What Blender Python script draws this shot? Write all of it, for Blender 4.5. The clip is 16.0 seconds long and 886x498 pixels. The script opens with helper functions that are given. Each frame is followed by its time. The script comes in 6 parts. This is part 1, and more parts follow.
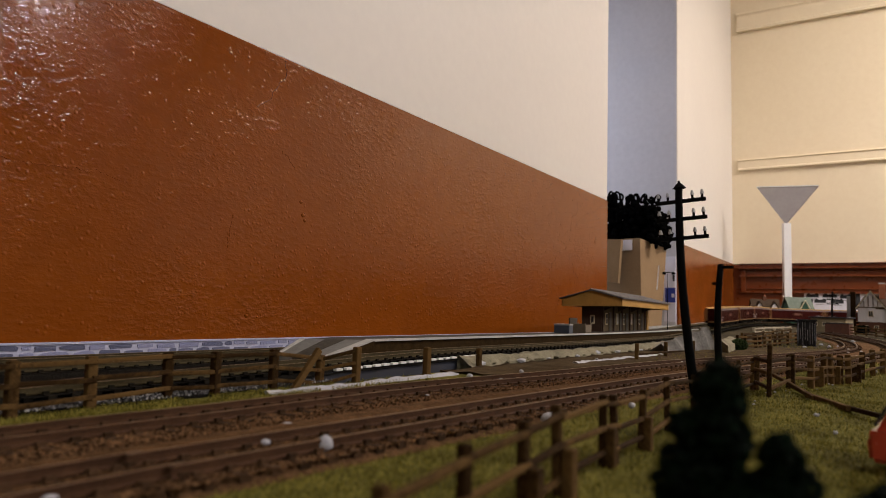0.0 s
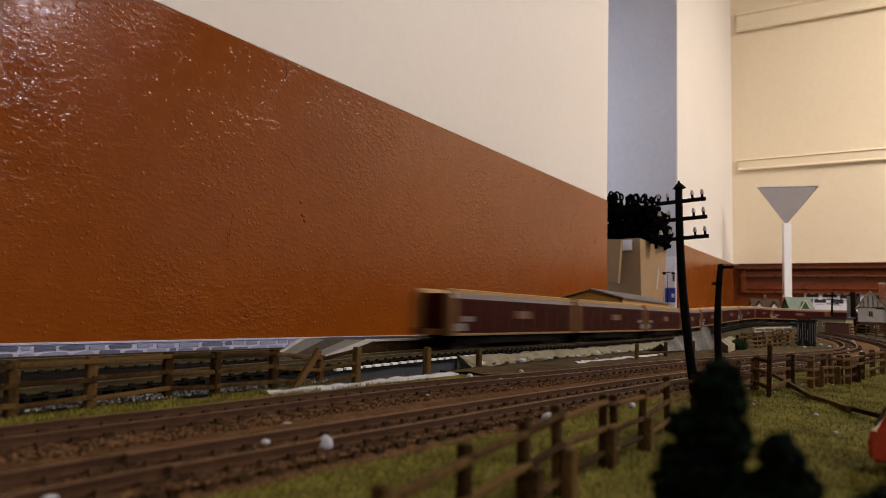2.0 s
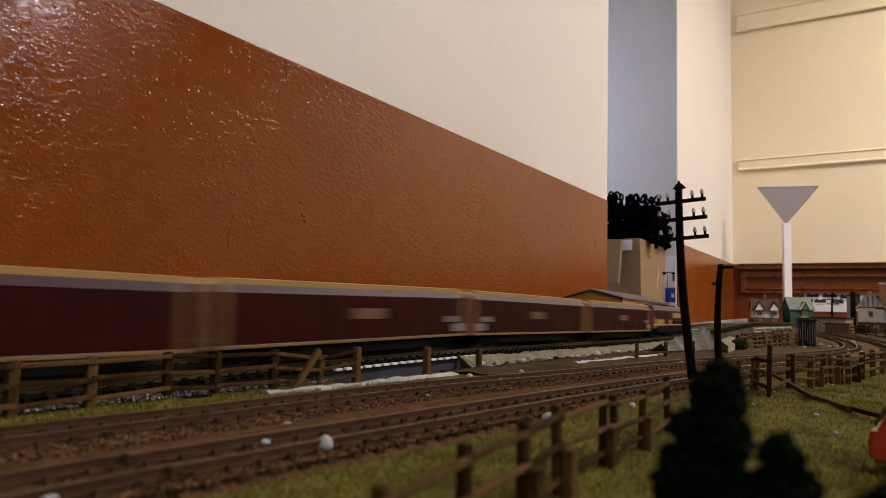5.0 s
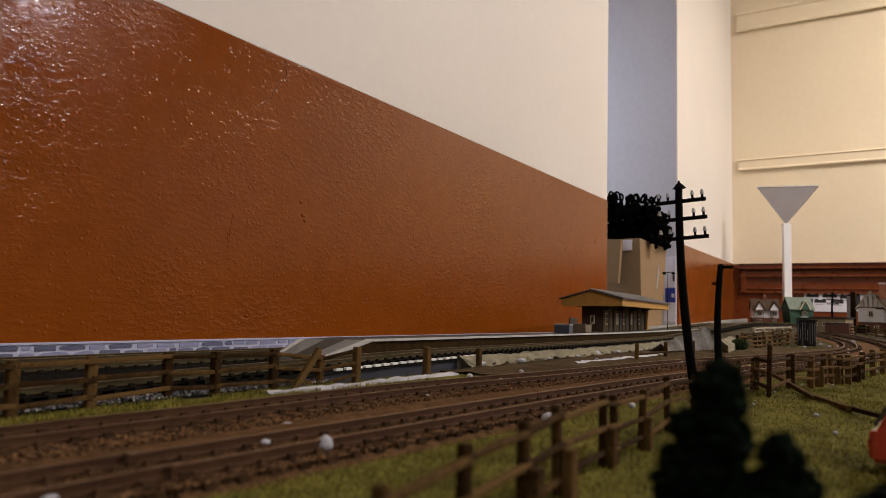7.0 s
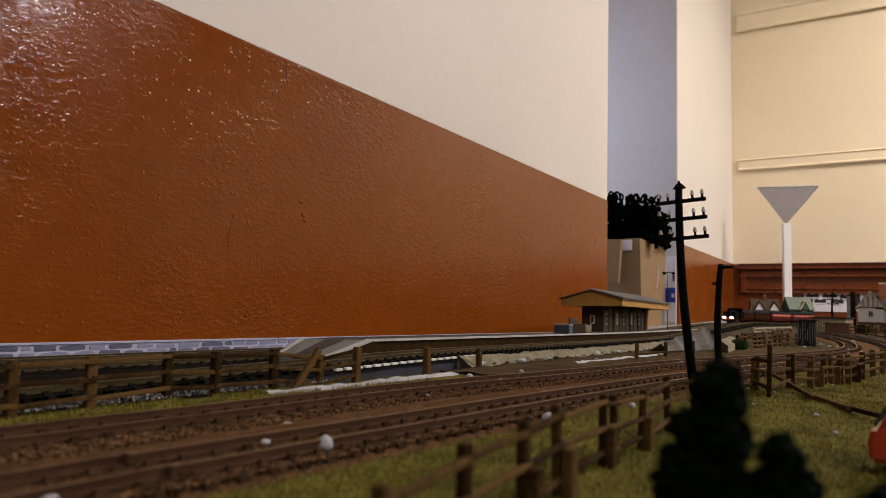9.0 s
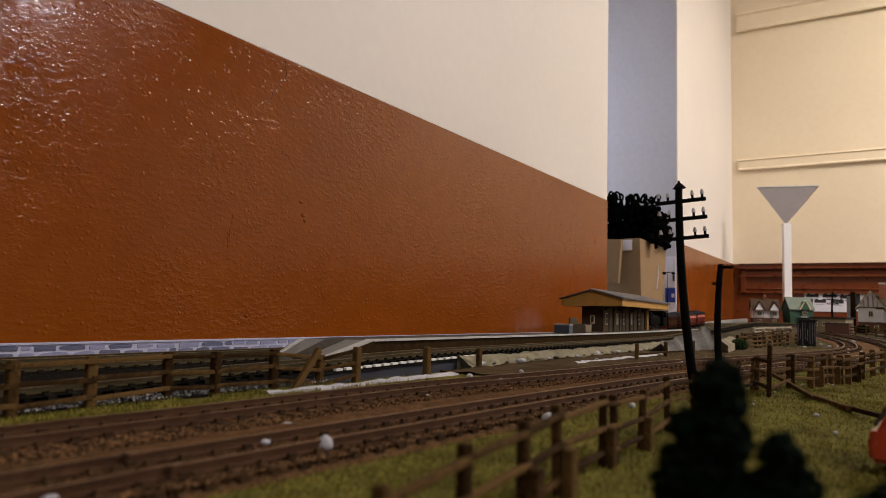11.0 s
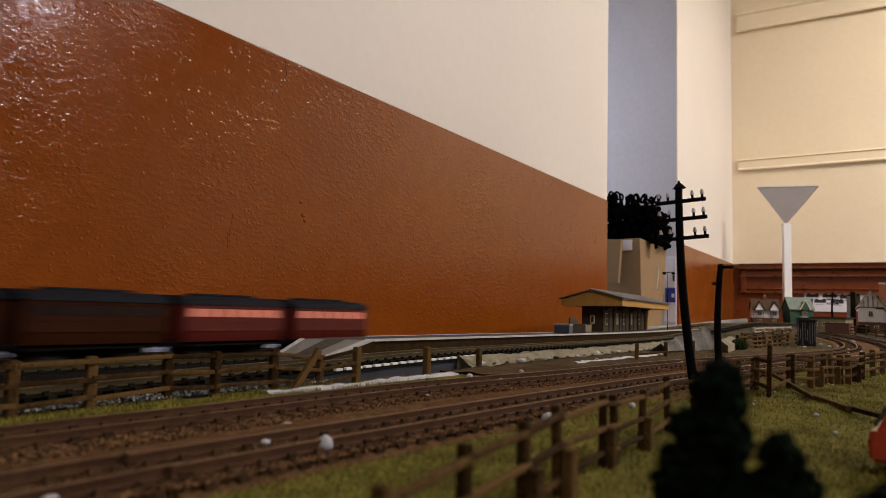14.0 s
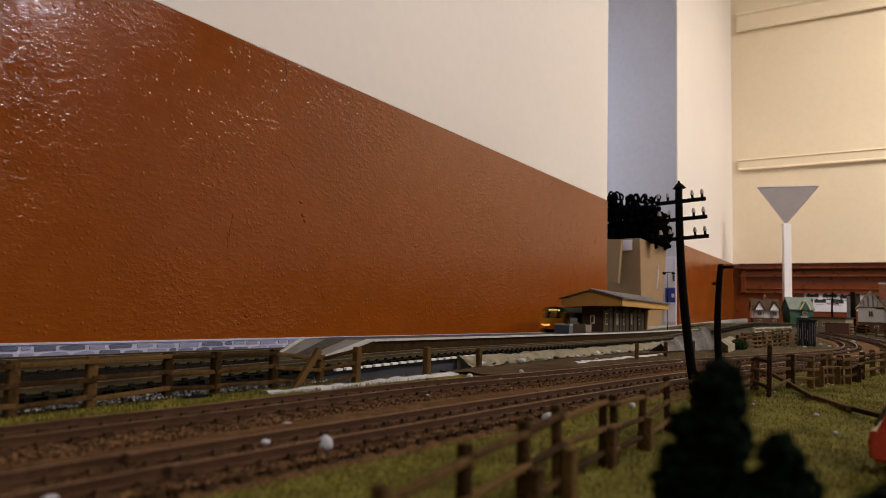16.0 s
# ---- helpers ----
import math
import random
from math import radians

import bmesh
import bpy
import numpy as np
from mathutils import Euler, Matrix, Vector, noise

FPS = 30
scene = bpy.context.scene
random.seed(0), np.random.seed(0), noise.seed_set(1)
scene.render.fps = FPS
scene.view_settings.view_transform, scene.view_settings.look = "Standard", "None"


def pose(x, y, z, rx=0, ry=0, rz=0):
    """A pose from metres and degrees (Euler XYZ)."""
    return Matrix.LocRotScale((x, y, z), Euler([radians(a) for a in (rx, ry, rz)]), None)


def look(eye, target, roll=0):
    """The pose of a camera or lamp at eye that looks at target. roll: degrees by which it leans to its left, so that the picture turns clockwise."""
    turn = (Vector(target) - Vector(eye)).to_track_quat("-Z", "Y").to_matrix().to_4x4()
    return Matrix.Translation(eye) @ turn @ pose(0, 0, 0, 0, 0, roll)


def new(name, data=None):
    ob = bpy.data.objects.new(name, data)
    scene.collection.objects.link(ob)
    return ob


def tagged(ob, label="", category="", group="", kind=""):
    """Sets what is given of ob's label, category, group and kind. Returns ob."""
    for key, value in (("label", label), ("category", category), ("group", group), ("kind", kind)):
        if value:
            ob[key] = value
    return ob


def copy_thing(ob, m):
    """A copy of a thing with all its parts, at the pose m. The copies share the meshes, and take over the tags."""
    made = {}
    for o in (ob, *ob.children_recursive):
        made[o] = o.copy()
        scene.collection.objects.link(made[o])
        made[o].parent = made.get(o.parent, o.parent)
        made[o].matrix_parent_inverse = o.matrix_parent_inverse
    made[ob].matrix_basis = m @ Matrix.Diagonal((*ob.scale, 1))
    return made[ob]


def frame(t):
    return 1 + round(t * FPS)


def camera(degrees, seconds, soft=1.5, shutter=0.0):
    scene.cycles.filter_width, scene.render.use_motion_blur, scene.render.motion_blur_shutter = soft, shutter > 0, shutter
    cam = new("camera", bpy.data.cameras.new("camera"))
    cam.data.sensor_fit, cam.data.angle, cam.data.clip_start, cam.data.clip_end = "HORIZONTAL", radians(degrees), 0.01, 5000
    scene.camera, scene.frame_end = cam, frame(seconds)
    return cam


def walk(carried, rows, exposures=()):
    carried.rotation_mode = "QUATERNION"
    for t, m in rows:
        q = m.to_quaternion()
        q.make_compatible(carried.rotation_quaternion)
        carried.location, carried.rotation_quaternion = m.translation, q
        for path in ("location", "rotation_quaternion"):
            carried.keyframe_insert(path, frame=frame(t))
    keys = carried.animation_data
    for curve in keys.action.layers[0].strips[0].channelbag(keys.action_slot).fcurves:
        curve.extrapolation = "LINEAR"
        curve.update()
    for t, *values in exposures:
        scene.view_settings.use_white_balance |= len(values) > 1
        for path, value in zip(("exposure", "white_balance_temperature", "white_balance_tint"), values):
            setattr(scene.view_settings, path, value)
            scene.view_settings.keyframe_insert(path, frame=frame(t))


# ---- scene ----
SECONDS = 16.0
cam = camera(64.17, SECONDS, soft=0.6, shutter=1.0)
EYE = Vector((0.0, 0.0, 0.039))
SIGHT = Vector((0.8413, 0.5331, 0.0895))
cam.data.dof.use_dof = True
cam.data.dof.focus_distance = 0.60
cam.data.dof.aperture_fstop = 21.0
STAND = look(EYE, EYE + SIGHT, 1.63)
walk(cam, [(0.0, STAND), (SECONDS, STAND)], exposures=[(0.0, 0.0), (SECONDS, 0.0)])

# ---- light ----
world = bpy.data.worlds.new("daylight")
scene.world = world
world.use_nodes = True
sky = world.node_tree.nodes.new("ShaderNodeTexSky")
sky.sky_type, sky.sun_disc, sky.sun_elevation, sky.sun_rotation = "NISHITA", False, radians(35), radians(200)
back = world.node_tree.nodes["Background"]
world.node_tree.links.new(sky.outputs[0], back.inputs[0])
back.inputs[1].default_value = 0.08


def area_lamp(name, where, target, sx, sy, watts, colour):
    lamp = bpy.data.lights.new(name, "AREA")
    lamp.shape, lamp.size, lamp.size_y, lamp.energy, lamp.color = "RECTANGLE", sx, sy, watts, colour
    ob = new(name, lamp)
    ob.matrix_world = look(where, target)
    return ob


CEILING = 1.95
FLOOR = -0.95
LAMPS = [(2.0, -3.1), (2.35, -1.05), (-1.2, -1.75)]
area_lamp("ceiling_lamp_light", (2.0, -3.1, CEILING - 0.09), (2.0, -3.1, 0), 0.42, 0.14, 72, (1.0, 0.92, 0.99))
area_lamp("ceiling_lamp_light", (2.35, -1.05, CEILING - 0.09), (2.35, -1.05, 0), 0.9, 0.26, 61, (1.0, 0.88, 0.80))
area_lamp("ceiling_lamp_light", (-1.2, -1.75, CEILING - 0.09), (-1.2, -1.75, 0), 0.5, 0.2, 37, (1.0, 0.92, 0.86))
# cool lamp for the recess side, as from an assumed unseen window
area_lamp("recess_daylight", (1.9, 1.28, 0.75), (2.1, 0.6, 0.5), 0.6, 0.7, 4.5, (0.72, 0.80, 1.0))

# ---- materials ----
MATS = {}


def mat(name, a, b=None, rough=0.6, metal=0.0, scale=60.0, bump=0.0, bump_scale=None, fine=6.0, spec=0.5, coat=0.0, per_object=0.0, per_island=0.0, emit=None, contrast=(0.35, 0.65), rough_var=0.1):
    """A procedural surface: two scales of noise mix the colours a and b and vary the gloss, a third gives relief."""
    if name in MATS:
        return MATS[name]
    m = bpy.data.materials.new(name)
    m.use_nodes = True
    nt = m.node_tree
    bsdf = nt.nodes["Principled BSDF"]
    b = b or tuple(c * 0.8 for c in a)
    geo = nt.nodes.new("ShaderNodeTexCoord")
    big, small = nt.nodes.new("ShaderNodeTexNoise"), nt.nodes.new("ShaderNodeTexNoise")
    for n, s, d in ((big, scale, 3), (small, scale * fine, 5)):
        n.inputs["Scale"].default_value, n.inputs["Detail"].default_value = s, d
        nt.links.new(geo.outputs["Object"], n.inputs["Vector"])
    add = nt.nodes.new("ShaderNodeMath")
    add.operation = "MULTIPLY_ADD"
    add.inputs[1].default_value = 0.5
    nt.links.new(big.outputs[0], add.inputs[0])
    half = nt.nodes.new("ShaderNodeMath")
    half.operation = "MULTIPLY"
    half.inputs[1].default_value = 0.5
    nt.links.new(small.outputs[0], half.inputs[0])
    nt.links.new(half.outputs[0], add.inputs[2])
    value = add.outputs[0]
    for amount, node, out in ((per_object, "ShaderNodeObjectInfo", "Random"), (per_island, "ShaderNodeNewGeometry", "Random Per Island")):
        if amount:
            info = nt.nodes.new(node)
            vary = nt.nodes.new("ShaderNodeMath")
            vary.operation = "MULTIPLY_ADD"
            vary.inputs[1].default_value = amount
            nt.links.new(info.outputs[out], vary.inputs[0])
            shift = nt.nodes.new("ShaderNodeMath")
            shift.operation = "SUBTRACT"
            shift.inputs[1].default_value = amount / 2
            nt.links.new(value, shift.inputs[0])
            nt.links.new(shift.outputs[0], vary.inputs[2])
            value = vary.outputs[0]
    ramp = nt.nodes.new("ShaderNodeValToRGB")
    ramp.color_ramp.elements[0].position, ramp.color_ramp.elements[1].position = contrast
    ramp.color_ramp.elements[0].color, ramp.color_ramp.elements[1].color = (*a, 1), (*b, 1)
    nt.links.new(value, ramp.inputs[0])
    nt.links.new(ramp.outputs[0], bsdf.inputs["Base Color"])
    gloss = nt.nodes.new("ShaderNodeMapRange")
    gloss.inputs["To Min"].default_value, gloss.inputs["To Max"].default_value = max(0.02, rough - rough_var), min(1.0, rough + rough_var)
    nt.links.new(small.outputs[0], gloss.inputs["Value"])
    nt.links.new(gloss.outputs[0], bsdf.inputs["Roughness"])
    bsdf.inputs["Metallic"].default_value = metal
    bsdf.inputs["Specular IOR Level"].default_value = spec
    bsdf.inputs["Coat Weight"].default_value = coat
    if bump:
        relief = nt.nodes.new("ShaderNodeTexNoise")
        relief.inputs["Scale"].default_value, relief.inputs["Detail"].default_value = bump_scale or scale * fine, 4
        nt.links.new(geo.outputs["Object"], relief.inputs["Vector"])
        bp = nt.nodes.new("ShaderNodeBump")
        bp.inputs["Strength"].default_value, bp.inputs["Distance"].default_value = 1.0, bump
        nt.links.new(relief.outputs[0], bp.inputs["Height"])
        nt.links.new(bp.outputs[0], bsdf.inputs["Normal"])
    if emit:
        bsdf.inputs["Emission Color"].default_value = (*emit[0], 1)
        bsdf.inputs["Emission Strength"].default_value = emit[1]
    MATS[name] = m
    return m


BROWN_WALL = mat("brown_gloss_wall_paint", (0.176, 0.0428, 0.0042), (0.212, 0.0540, 0.0060), rough=0.09, scale=5, fine=10, rough_var=0.03, spec=0.15)


def lumpy_paint(m):
    """Relief of brushed gloss paint over rough plaster: flat drawn-out waves in patches, with scattered nibs."""
    nt = m.node_tree
    links, bsdf = nt.links, nt.nodes["Principled BSDF"]
    geo = nt.nodes.new("ShaderNodeTexCoord")

    def scaled(sx, sy, sz):
        n = nt.nodes.new("ShaderNodeMapping")
        n.inputs["Scale"].default_value = (sx, sy, sz)
        links.new(geo.outputs["Object"], n.inputs["Vector"])
        return n.outputs[0]

    def waves(vector, scale, detail, low, high):
        n, r = nt.nodes.new("ShaderNodeTexNoise"), nt.nodes.new("ShaderNodeMapRange")
        n.inputs["Scale"].default_value, n.inputs["Detail"].default_value = scale, detail
        r.inputs["From Min"].default_value, r.inputs["From Max"].default_value = low, high
        links.new(vector, n.inputs["Vector"])
        links.new(n.outputs[0], r.inputs["Value"])
        return r.outputs[0]

    def join(kind, a, b):
        n = nt.nodes.new("ShaderNodeMath")
        n.operation = kind
        for socket, v in zip(n.inputs, (a, b)):
            if isinstance(v, float):
                socket.default_value = v
            else:
                links.new(v, socket)
        return n.outputs[0]

    ripple = waves(scaled(0.75, 1.0, 1.35), 215.0, 3.0, 0.42, 0.72)
    fine = waves(scaled(0.9, 1.0, 1.1), 420.0, 2.0, 0.2, 0.8)
    patch = waves(scaled(1.0, 1.0, 1.0), 11.0, 3.0, 0.38, 0.68)
    cells = nt.nodes.new("ShaderNodeTexVoronoi")
    cells.inputs["Scale"].default_value = 190.0
    links.new(geo.outputs["Object"], cells.inputs["Vector"])
    nib = nt.nodes.new("ShaderNodeMapRange")
    nib.inputs["From Min"].default_value, nib.inputs["From Max"].default_value = 0.34, 0.06
    links.new(cells.outputs["Distance"], nib.inputs["Value"])
    chance = nt.nodes.new("ShaderNodeSeparateColor")
    links.new(cells.outputs["Color"], chance.inputs[0])
    nibs = join("MULTIPLY", nib.outputs[0], join("GREATER_THAN", chance.outputs[0], 0.62))
    height = join("MULTIPLY", ripple, join("ADD", join("MULTIPLY", patch, 0.55), 0.25))
    height = join("ADD", height, join("MULTIPLY", nibs, 0.65))
    height = join("ADD", height, join("MULTIPLY", fine, 0.10))
    bump = nt.nodes.new("ShaderNodeBump")
    bump.inputs["Strength"].default_value, bump.inputs["Distance"].default_value = 1.0, 0.00042
    links.new(height, bump.inputs["Height"])
    links.new(bump.outputs[0], bsdf.inputs["Normal"])
    return m


lumpy_paint(BROWN_WALL)
CREAM_WALL = mat("cream_wall_paint", (0.67, 0.632, 0.585), (0.71, 0.672, 0.62), rough=0.55, scale=3, fine=20, bump=0.0003, bump_scale=60)
END_CREAM = mat("yellow_cream_wall_paint", (0.81, 0.69, 0.495), (0.85, 0.735, 0.54), rough=0.5, scale=2.5, fine=20, bump=0.0004, bump_scale=50)
RECESS_WALL = mat("pale_grey_wall_paint", (0.52, 0.50, 0.52), (0.58, 0.56, 0.58), rough=0.6, scale=4, fine=15, bump=0.0004, bump_scale=60)
# the ceiling is out of view; its dark colour cuts bounced light
CEILING_DIM = mat("dimmed_unseen_ceiling", (0.30, 0.27, 0.23), (0.36, 0.33, 0.28), rough=0.8, scale=3)
FLOOR_GREY = mat("grey_floor_lino", (0.14, 0.12, 0.10), (0.18, 0.16, 0.13), rough=0.5, scale=4)
TIMBER = mat("pale_board_edge", (0.30, 0.22, 0.13), (0.38, 0.28, 0.17), rough=0.7, scale=12)
DADO_WOOD = mat("red_brown_gloss_woodwork", (0.135, 0.030, 0.0055), (0.175, 0.041, 0.0085), rough=0.3, scale=8, bump=0.0004, bump_scale=40)
LAMP_WHITE = mat("lamp_diffuser", (0.9, 0.9, 0.88), (0.9, 0.9, 0.88), rough=0.4, emit=((1.0, 0.93, 0.84), 4.0))
PAINT_WHITE = mat("white_gloss_paint", (0.78, 0.78, 0.78), (0.72, 0.72, 0.73), rough=0.4, scale=20)
GRASS_GROUND = mat("static_grass_mat", (0.052, 0.050, 0.007), (0.215, 0.188, 0.036), rough=0.95, scale=38, fine=14, bump=0.002, bump_scale=900, spec=0.1)
EARTH = mat("bare_board_and_earth", (0.040, 0.025, 0.011), (0.100, 0.070, 0.036), rough=0.95, scale=30, fine=12, bump=0.001, bump_scale=500, spec=0.05)
BALLAST = mat("brown_ballast", (0.060, 0.0310, 0.0135), (0.200, 0.108, 0.050), rough=0.95, scale=260, fine=5, bump=0.0016, bump_scale=1100, spec=0.04)
STONE_CHIP = mat("ballast_chipping", (0.052, 0.0265, 0.0118), (0.205, 0.112, 0.053), rough=0.9, scale=300, per_island=0.8, spec=0.06)
RAIL = mat("weathered_rail", (0.046, 0.0210, 0.0100), (0.088, 0.043, 0.021), rough=0.6, metal=0.2, scale=140, bump=0.0001, bump_scale=900, spec=0.15)
RAIL_TOP = mat("worn_rail_head", (0.24, 0.175, 0.11), (0.34, 0.26, 0.17), rough=0.4, metal=0.9, scale=90)
SLEEPER = mat("brown_plastic_sleeper", (0.034, 0.0185, 0.0092), (0.075, 0.041, 0.021), rough=0.8, spec=0.06, scale=300, bump=0.0002, bump_scale=900, per_object=0.5)
DARK_BALLAST = mat("dark_track_bed", (0.0042, 0.0039, 0.0036), (0.0144, 0.0126, 0.0102), rough=0.95, scale=240, fine=5, bump=0.0012, bump_scale=900, spec=0.04)


OLIVE_RAIL = mat("olive_tan_rail_side", (0.036, 0.027, 0.0105), (0.076, 0.059, 0.026), rough=0.55, metal=0.2, scale=140, bump=0.0001, bump_scale=900, spec=0.2)
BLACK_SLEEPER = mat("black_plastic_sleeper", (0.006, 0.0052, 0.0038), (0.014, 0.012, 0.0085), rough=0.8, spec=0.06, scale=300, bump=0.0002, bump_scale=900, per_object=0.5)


# ---- mesh helpers ----
def part(name, bm, material, parent=None, label="", smooth=False):
    me = bpy.data.meshes.new(name)
    bm.normal_update()
    bm.to_mesh(me)
    bm.free()
    me.materials.append(material)
    if smooth:
        for poly in me.polygons:
            poly.use_smooth = True
    ob = new(name, me)
    if parent:
        ob.parent = parent
    if label:
        ob["label"] = label
    return ob


def thing(name, label, category, group="", at=None, kind=""):
    ob = new(name)
    ob.empty_display_size = 0.01
    if at is not None:
        ob.matrix_world = at
    return tagged(ob, label, category, group, kind)


def bm_new():
    return bmesh.new()


def box(bm, x0, y0, z0, x1, y1, z1, bevel=0.0, m=None):
    r = bmesh.ops.create_cube(bm, size=1.0)
    vs = r["verts"]
    for v in vs:
        v.co = Vector(((x0 + x1) / 2 + v.co.x * (x1 - x0), (y0 + y1) / 2 + v.co.y * (y1 - y0), (z0 + z1) / 2 + v.co.z * (z1 - z0)))
    if bevel:
        edges = list({e for v in vs for e in v.link_edges})
        out = bmesh.ops.bevel(bm, geom=edges, offset=bevel, segments=2, affect="EDGES", profile=0.6)
        vs = list({v for f in out["faces"] for v in f.verts} | {v for v in vs if v.is_valid})
    if m is not None:
        bmesh.ops.transform(bm, matrix=m, verts=vs)
    return bm


def cyl(bm, p, q, r0, r1=None, seg=10):
    p, q = Vector(p), Vector(q)
    r1 = r0 if r1 is None else r1
    d = q - p
    m = Matrix.Translation((p + q) / 2) @ d.to_track_quat("Z", "Y").to_matrix().to_4x4()
    bmesh.ops.create_cone(bm, cap_ends=True, segments=seg, radius1=r0, radius2=r1, depth=d.length, matrix=m)
    return bm


def prism(bm, outline, axis, a, b):
    """Closes the outline (pairs) along an axis from a to b. axis x: pairs are y, z; y: x, z; z: x, y."""
    def at(u, v, w):
        return {"x": (w, u, v), "y": (u, w, v), "z": (u, v, w)}[axis]
    one = [bm.verts.new(at(u, v, a)) for u, v in outline]
    two = [bm.verts.new(at(u, v, b)) for u, v in outline]
    n = len(outline)
    faces = [bm.faces.new(one), bm.faces.new(two[::-1])]
    for i in range(n):
        faces.append(bm.faces.new((one[i], two[i], two[(i + 1) % n], one[(i + 1) % n])))
    bmesh.ops.recalc_face_normals(bm, faces=faces)
    return bm


def simple(name, bm, material, label, category, group="", kind="", at=None, smooth=False):
    ob = part(name, bm, material, smooth=smooth)
    if at is not None:
        ob.matrix_world = at
    return tagged(ob, label, category, group, kind)


def smoothstep(a, b, x):
    u = min(1.0, max(0.0, (x - a) / (b - a)))
    return u * u * (3 - 2 * u)


# ---- the lie of the land and the lines ----
def rise(x):
    """Height of the track base, which climbs gently towards the far end."""
    return 0.026 * smoothstep(1.15, 2.35, x)


RAIL_Z = 0.005  # rail head above the track base


class Line:
    """A track's centre line, resampled evenly; s is the length along it, equal to x at x = 0."""

    def __init__(self, knots, lift=(0.0, 0.0, 1.0)):
        self.lift = lift
        pts = []
        k = [Vector(p) for p in knots]
        k = [k[0] * 2 - k[1]] + k + [k[-1] * 2 - k[-2]]
        for i in range(1, len(k) - 2):
            n = max(2, int((k[i + 1] - k[i]).length / 0.01))
            for j in range(n):
                t = j / n
                p0, p1, p2, p3 = k[i - 1:i + 3]
                pts.append(0.5 * (2 * p1 + (p2 - p0) * t + (2 * p0 - 5 * p1 + 4 * p2 - p3) * t * t + (3 * p1 - p0 - 3 * p2 + p3) * t ** 3))
        pts.append(k[-2])
        self.xy = np.array([tuple(p) for p in pts])
        step = np.hypot(*np.diff(self.xy, axis=0).T)
        self.s = np.concatenate([[0], np.cumsum(step)])
        near = int(np.argmin(np.abs(self.xy[:, 0])))
        self.s -= self.s[near] - self.xy[near, 0]

    def at(self, s):
        x = float(np.interp(s, self.s, self.xy[:, 0]))
        y = float(np.interp(s, self.s, self.xy[:, 1]))
        return Vector((x, y, rise(x) + self.lift[0] * smoothstep(self.lift[1], self.lift[2], x)))

    def side(self, s):
        d = self.at(s + 0.004) - self.at(s - 0.004)
        d.z = 0
        d.normalize()
        return Vector((-d.y, d.x, 0))


def with_turn(knots, xc, y0, r, end):
    """Adds a right-hand quarter turn round (xc, y0 - r) and a straight on from it."""
    yc = y0 - r
    out = list(knots)
    for i in range(0, 10):
        a = radians(i * 10)
        out.append((xc + r * math.sin(a), yc + r * math.cos(a)))
    out += [(xc + r, yc - 0.15), (xc + r, yc - 0.5), (xc + r, end)]
    return out


LINE_A = Line(with_turn([(-3.3, 0.29), (-2, 0.29), (-1, 0.29), (0, 0.29), (0.5, 0.29), (0.9, 0.291), (1.15, 0.303), (1.4, 0.325), (1.7, 0.338), (2.0, 0.34)], 2.3, 0.34, 0.39, -2.9), (0.0062, 0.06, 0.50))
LINE_B = Line(with_turn([(-3.3, 0.38), (-2, 0.38), (-1, 0.38), (0, 0.38), (0.5, 0.38), (0.9, 0.38), (1.15, 0.382), (1.4, 0.39), (1.7, 0.398), (2.0, 0.40)], 2.3, 0.40, 0.45, -2.9), (0.0006, -9.0, -8.0))
LINE_C = Line(with_turn([(-3.3, 0.438), (-2, 0.438), (-1, 0.438), (0, 0.438), (0.5, 0.438), (0.9, 0.438), (1.15, 0.440), (1.4, 0.447), (1.7, 0.455), (2.0, 0.457)], 2.3, 0.457, 0.507, -2.9))
LINE_D = Line([(-3.3, 0.197), (-2, 0.196), (-1, 0.195), (0, 0.195), (0.15, 0.193), (0.28, 0.189), (0.41, 0.170), (0.6, 0.147), (0.82, 0.100), (1.02, 0.064), (1.22, 0.052), (1.42, 0.066), (1.62, 0.110), (1.78, 0.165)])
LINE_E = Line([(-3.3, 0.142), (-2, 0.141), (-1, 0.140), (0, 0.140), (0.1, 0.138), (0.2, 0.131), (0.3, 0.123), (0.46, 0.106), (0.62, 0.078), (0.82, 0.038), (1.02, 0.006), (1.22, -0.006), (1.42, 0.006), (1.62, 0.05), (1.82, 0.12)])


def sweep(bm, line, s0, s1, step, profile, closed=False, wobble=0.0):
    rows = []
    n = max(2, int((s1 - s0) / step))
    for i in range(n + 1):
        s = s0 + (s1 - s0) * i / n
        c, d = line.at(s), line.side(s)
        rows.append([bm.verts.new(c + d * (u + (random.uniform(-wobble, wobble) if wobble else 0)) + Vector((0, 0, w + (random.uniform(-wobble, wobble) * 0.4 if wobble else 0)))) for u, w in profile])
    m = len(profile)
    for a, b in zip(rows, rows[1:]):
        for j in range(m if closed else m - 1):
            bm.faces.new((a[j], b[j], b[(j + 1) % m], a[(j + 1) % m]))
    if closed:
        bm.faces.new(rows[0])
        bm.faces.new(rows[-1][::-1])
    return bm


# ---- room ----
WALL_Y, CORNER_X, WALL2_Y, JAMB_X, END_X = 0.50, 1.433, 0.572, 2.318, 3.268
DADO_Z = 0.285
# unseen south wall set far back to weaken its reflection in the gloss paint
ROOM_X0, ROOM_Y0 = -3.7, -5.6


def structure(name, bm, material, label):
    return simple(name, bm, material, label, "structure", kind="structure")


def wall_sheet(bm, x0, x1, y0, y1, z0, z1):
    return box(bm, x0, y0, z0, x1, y1, z1)


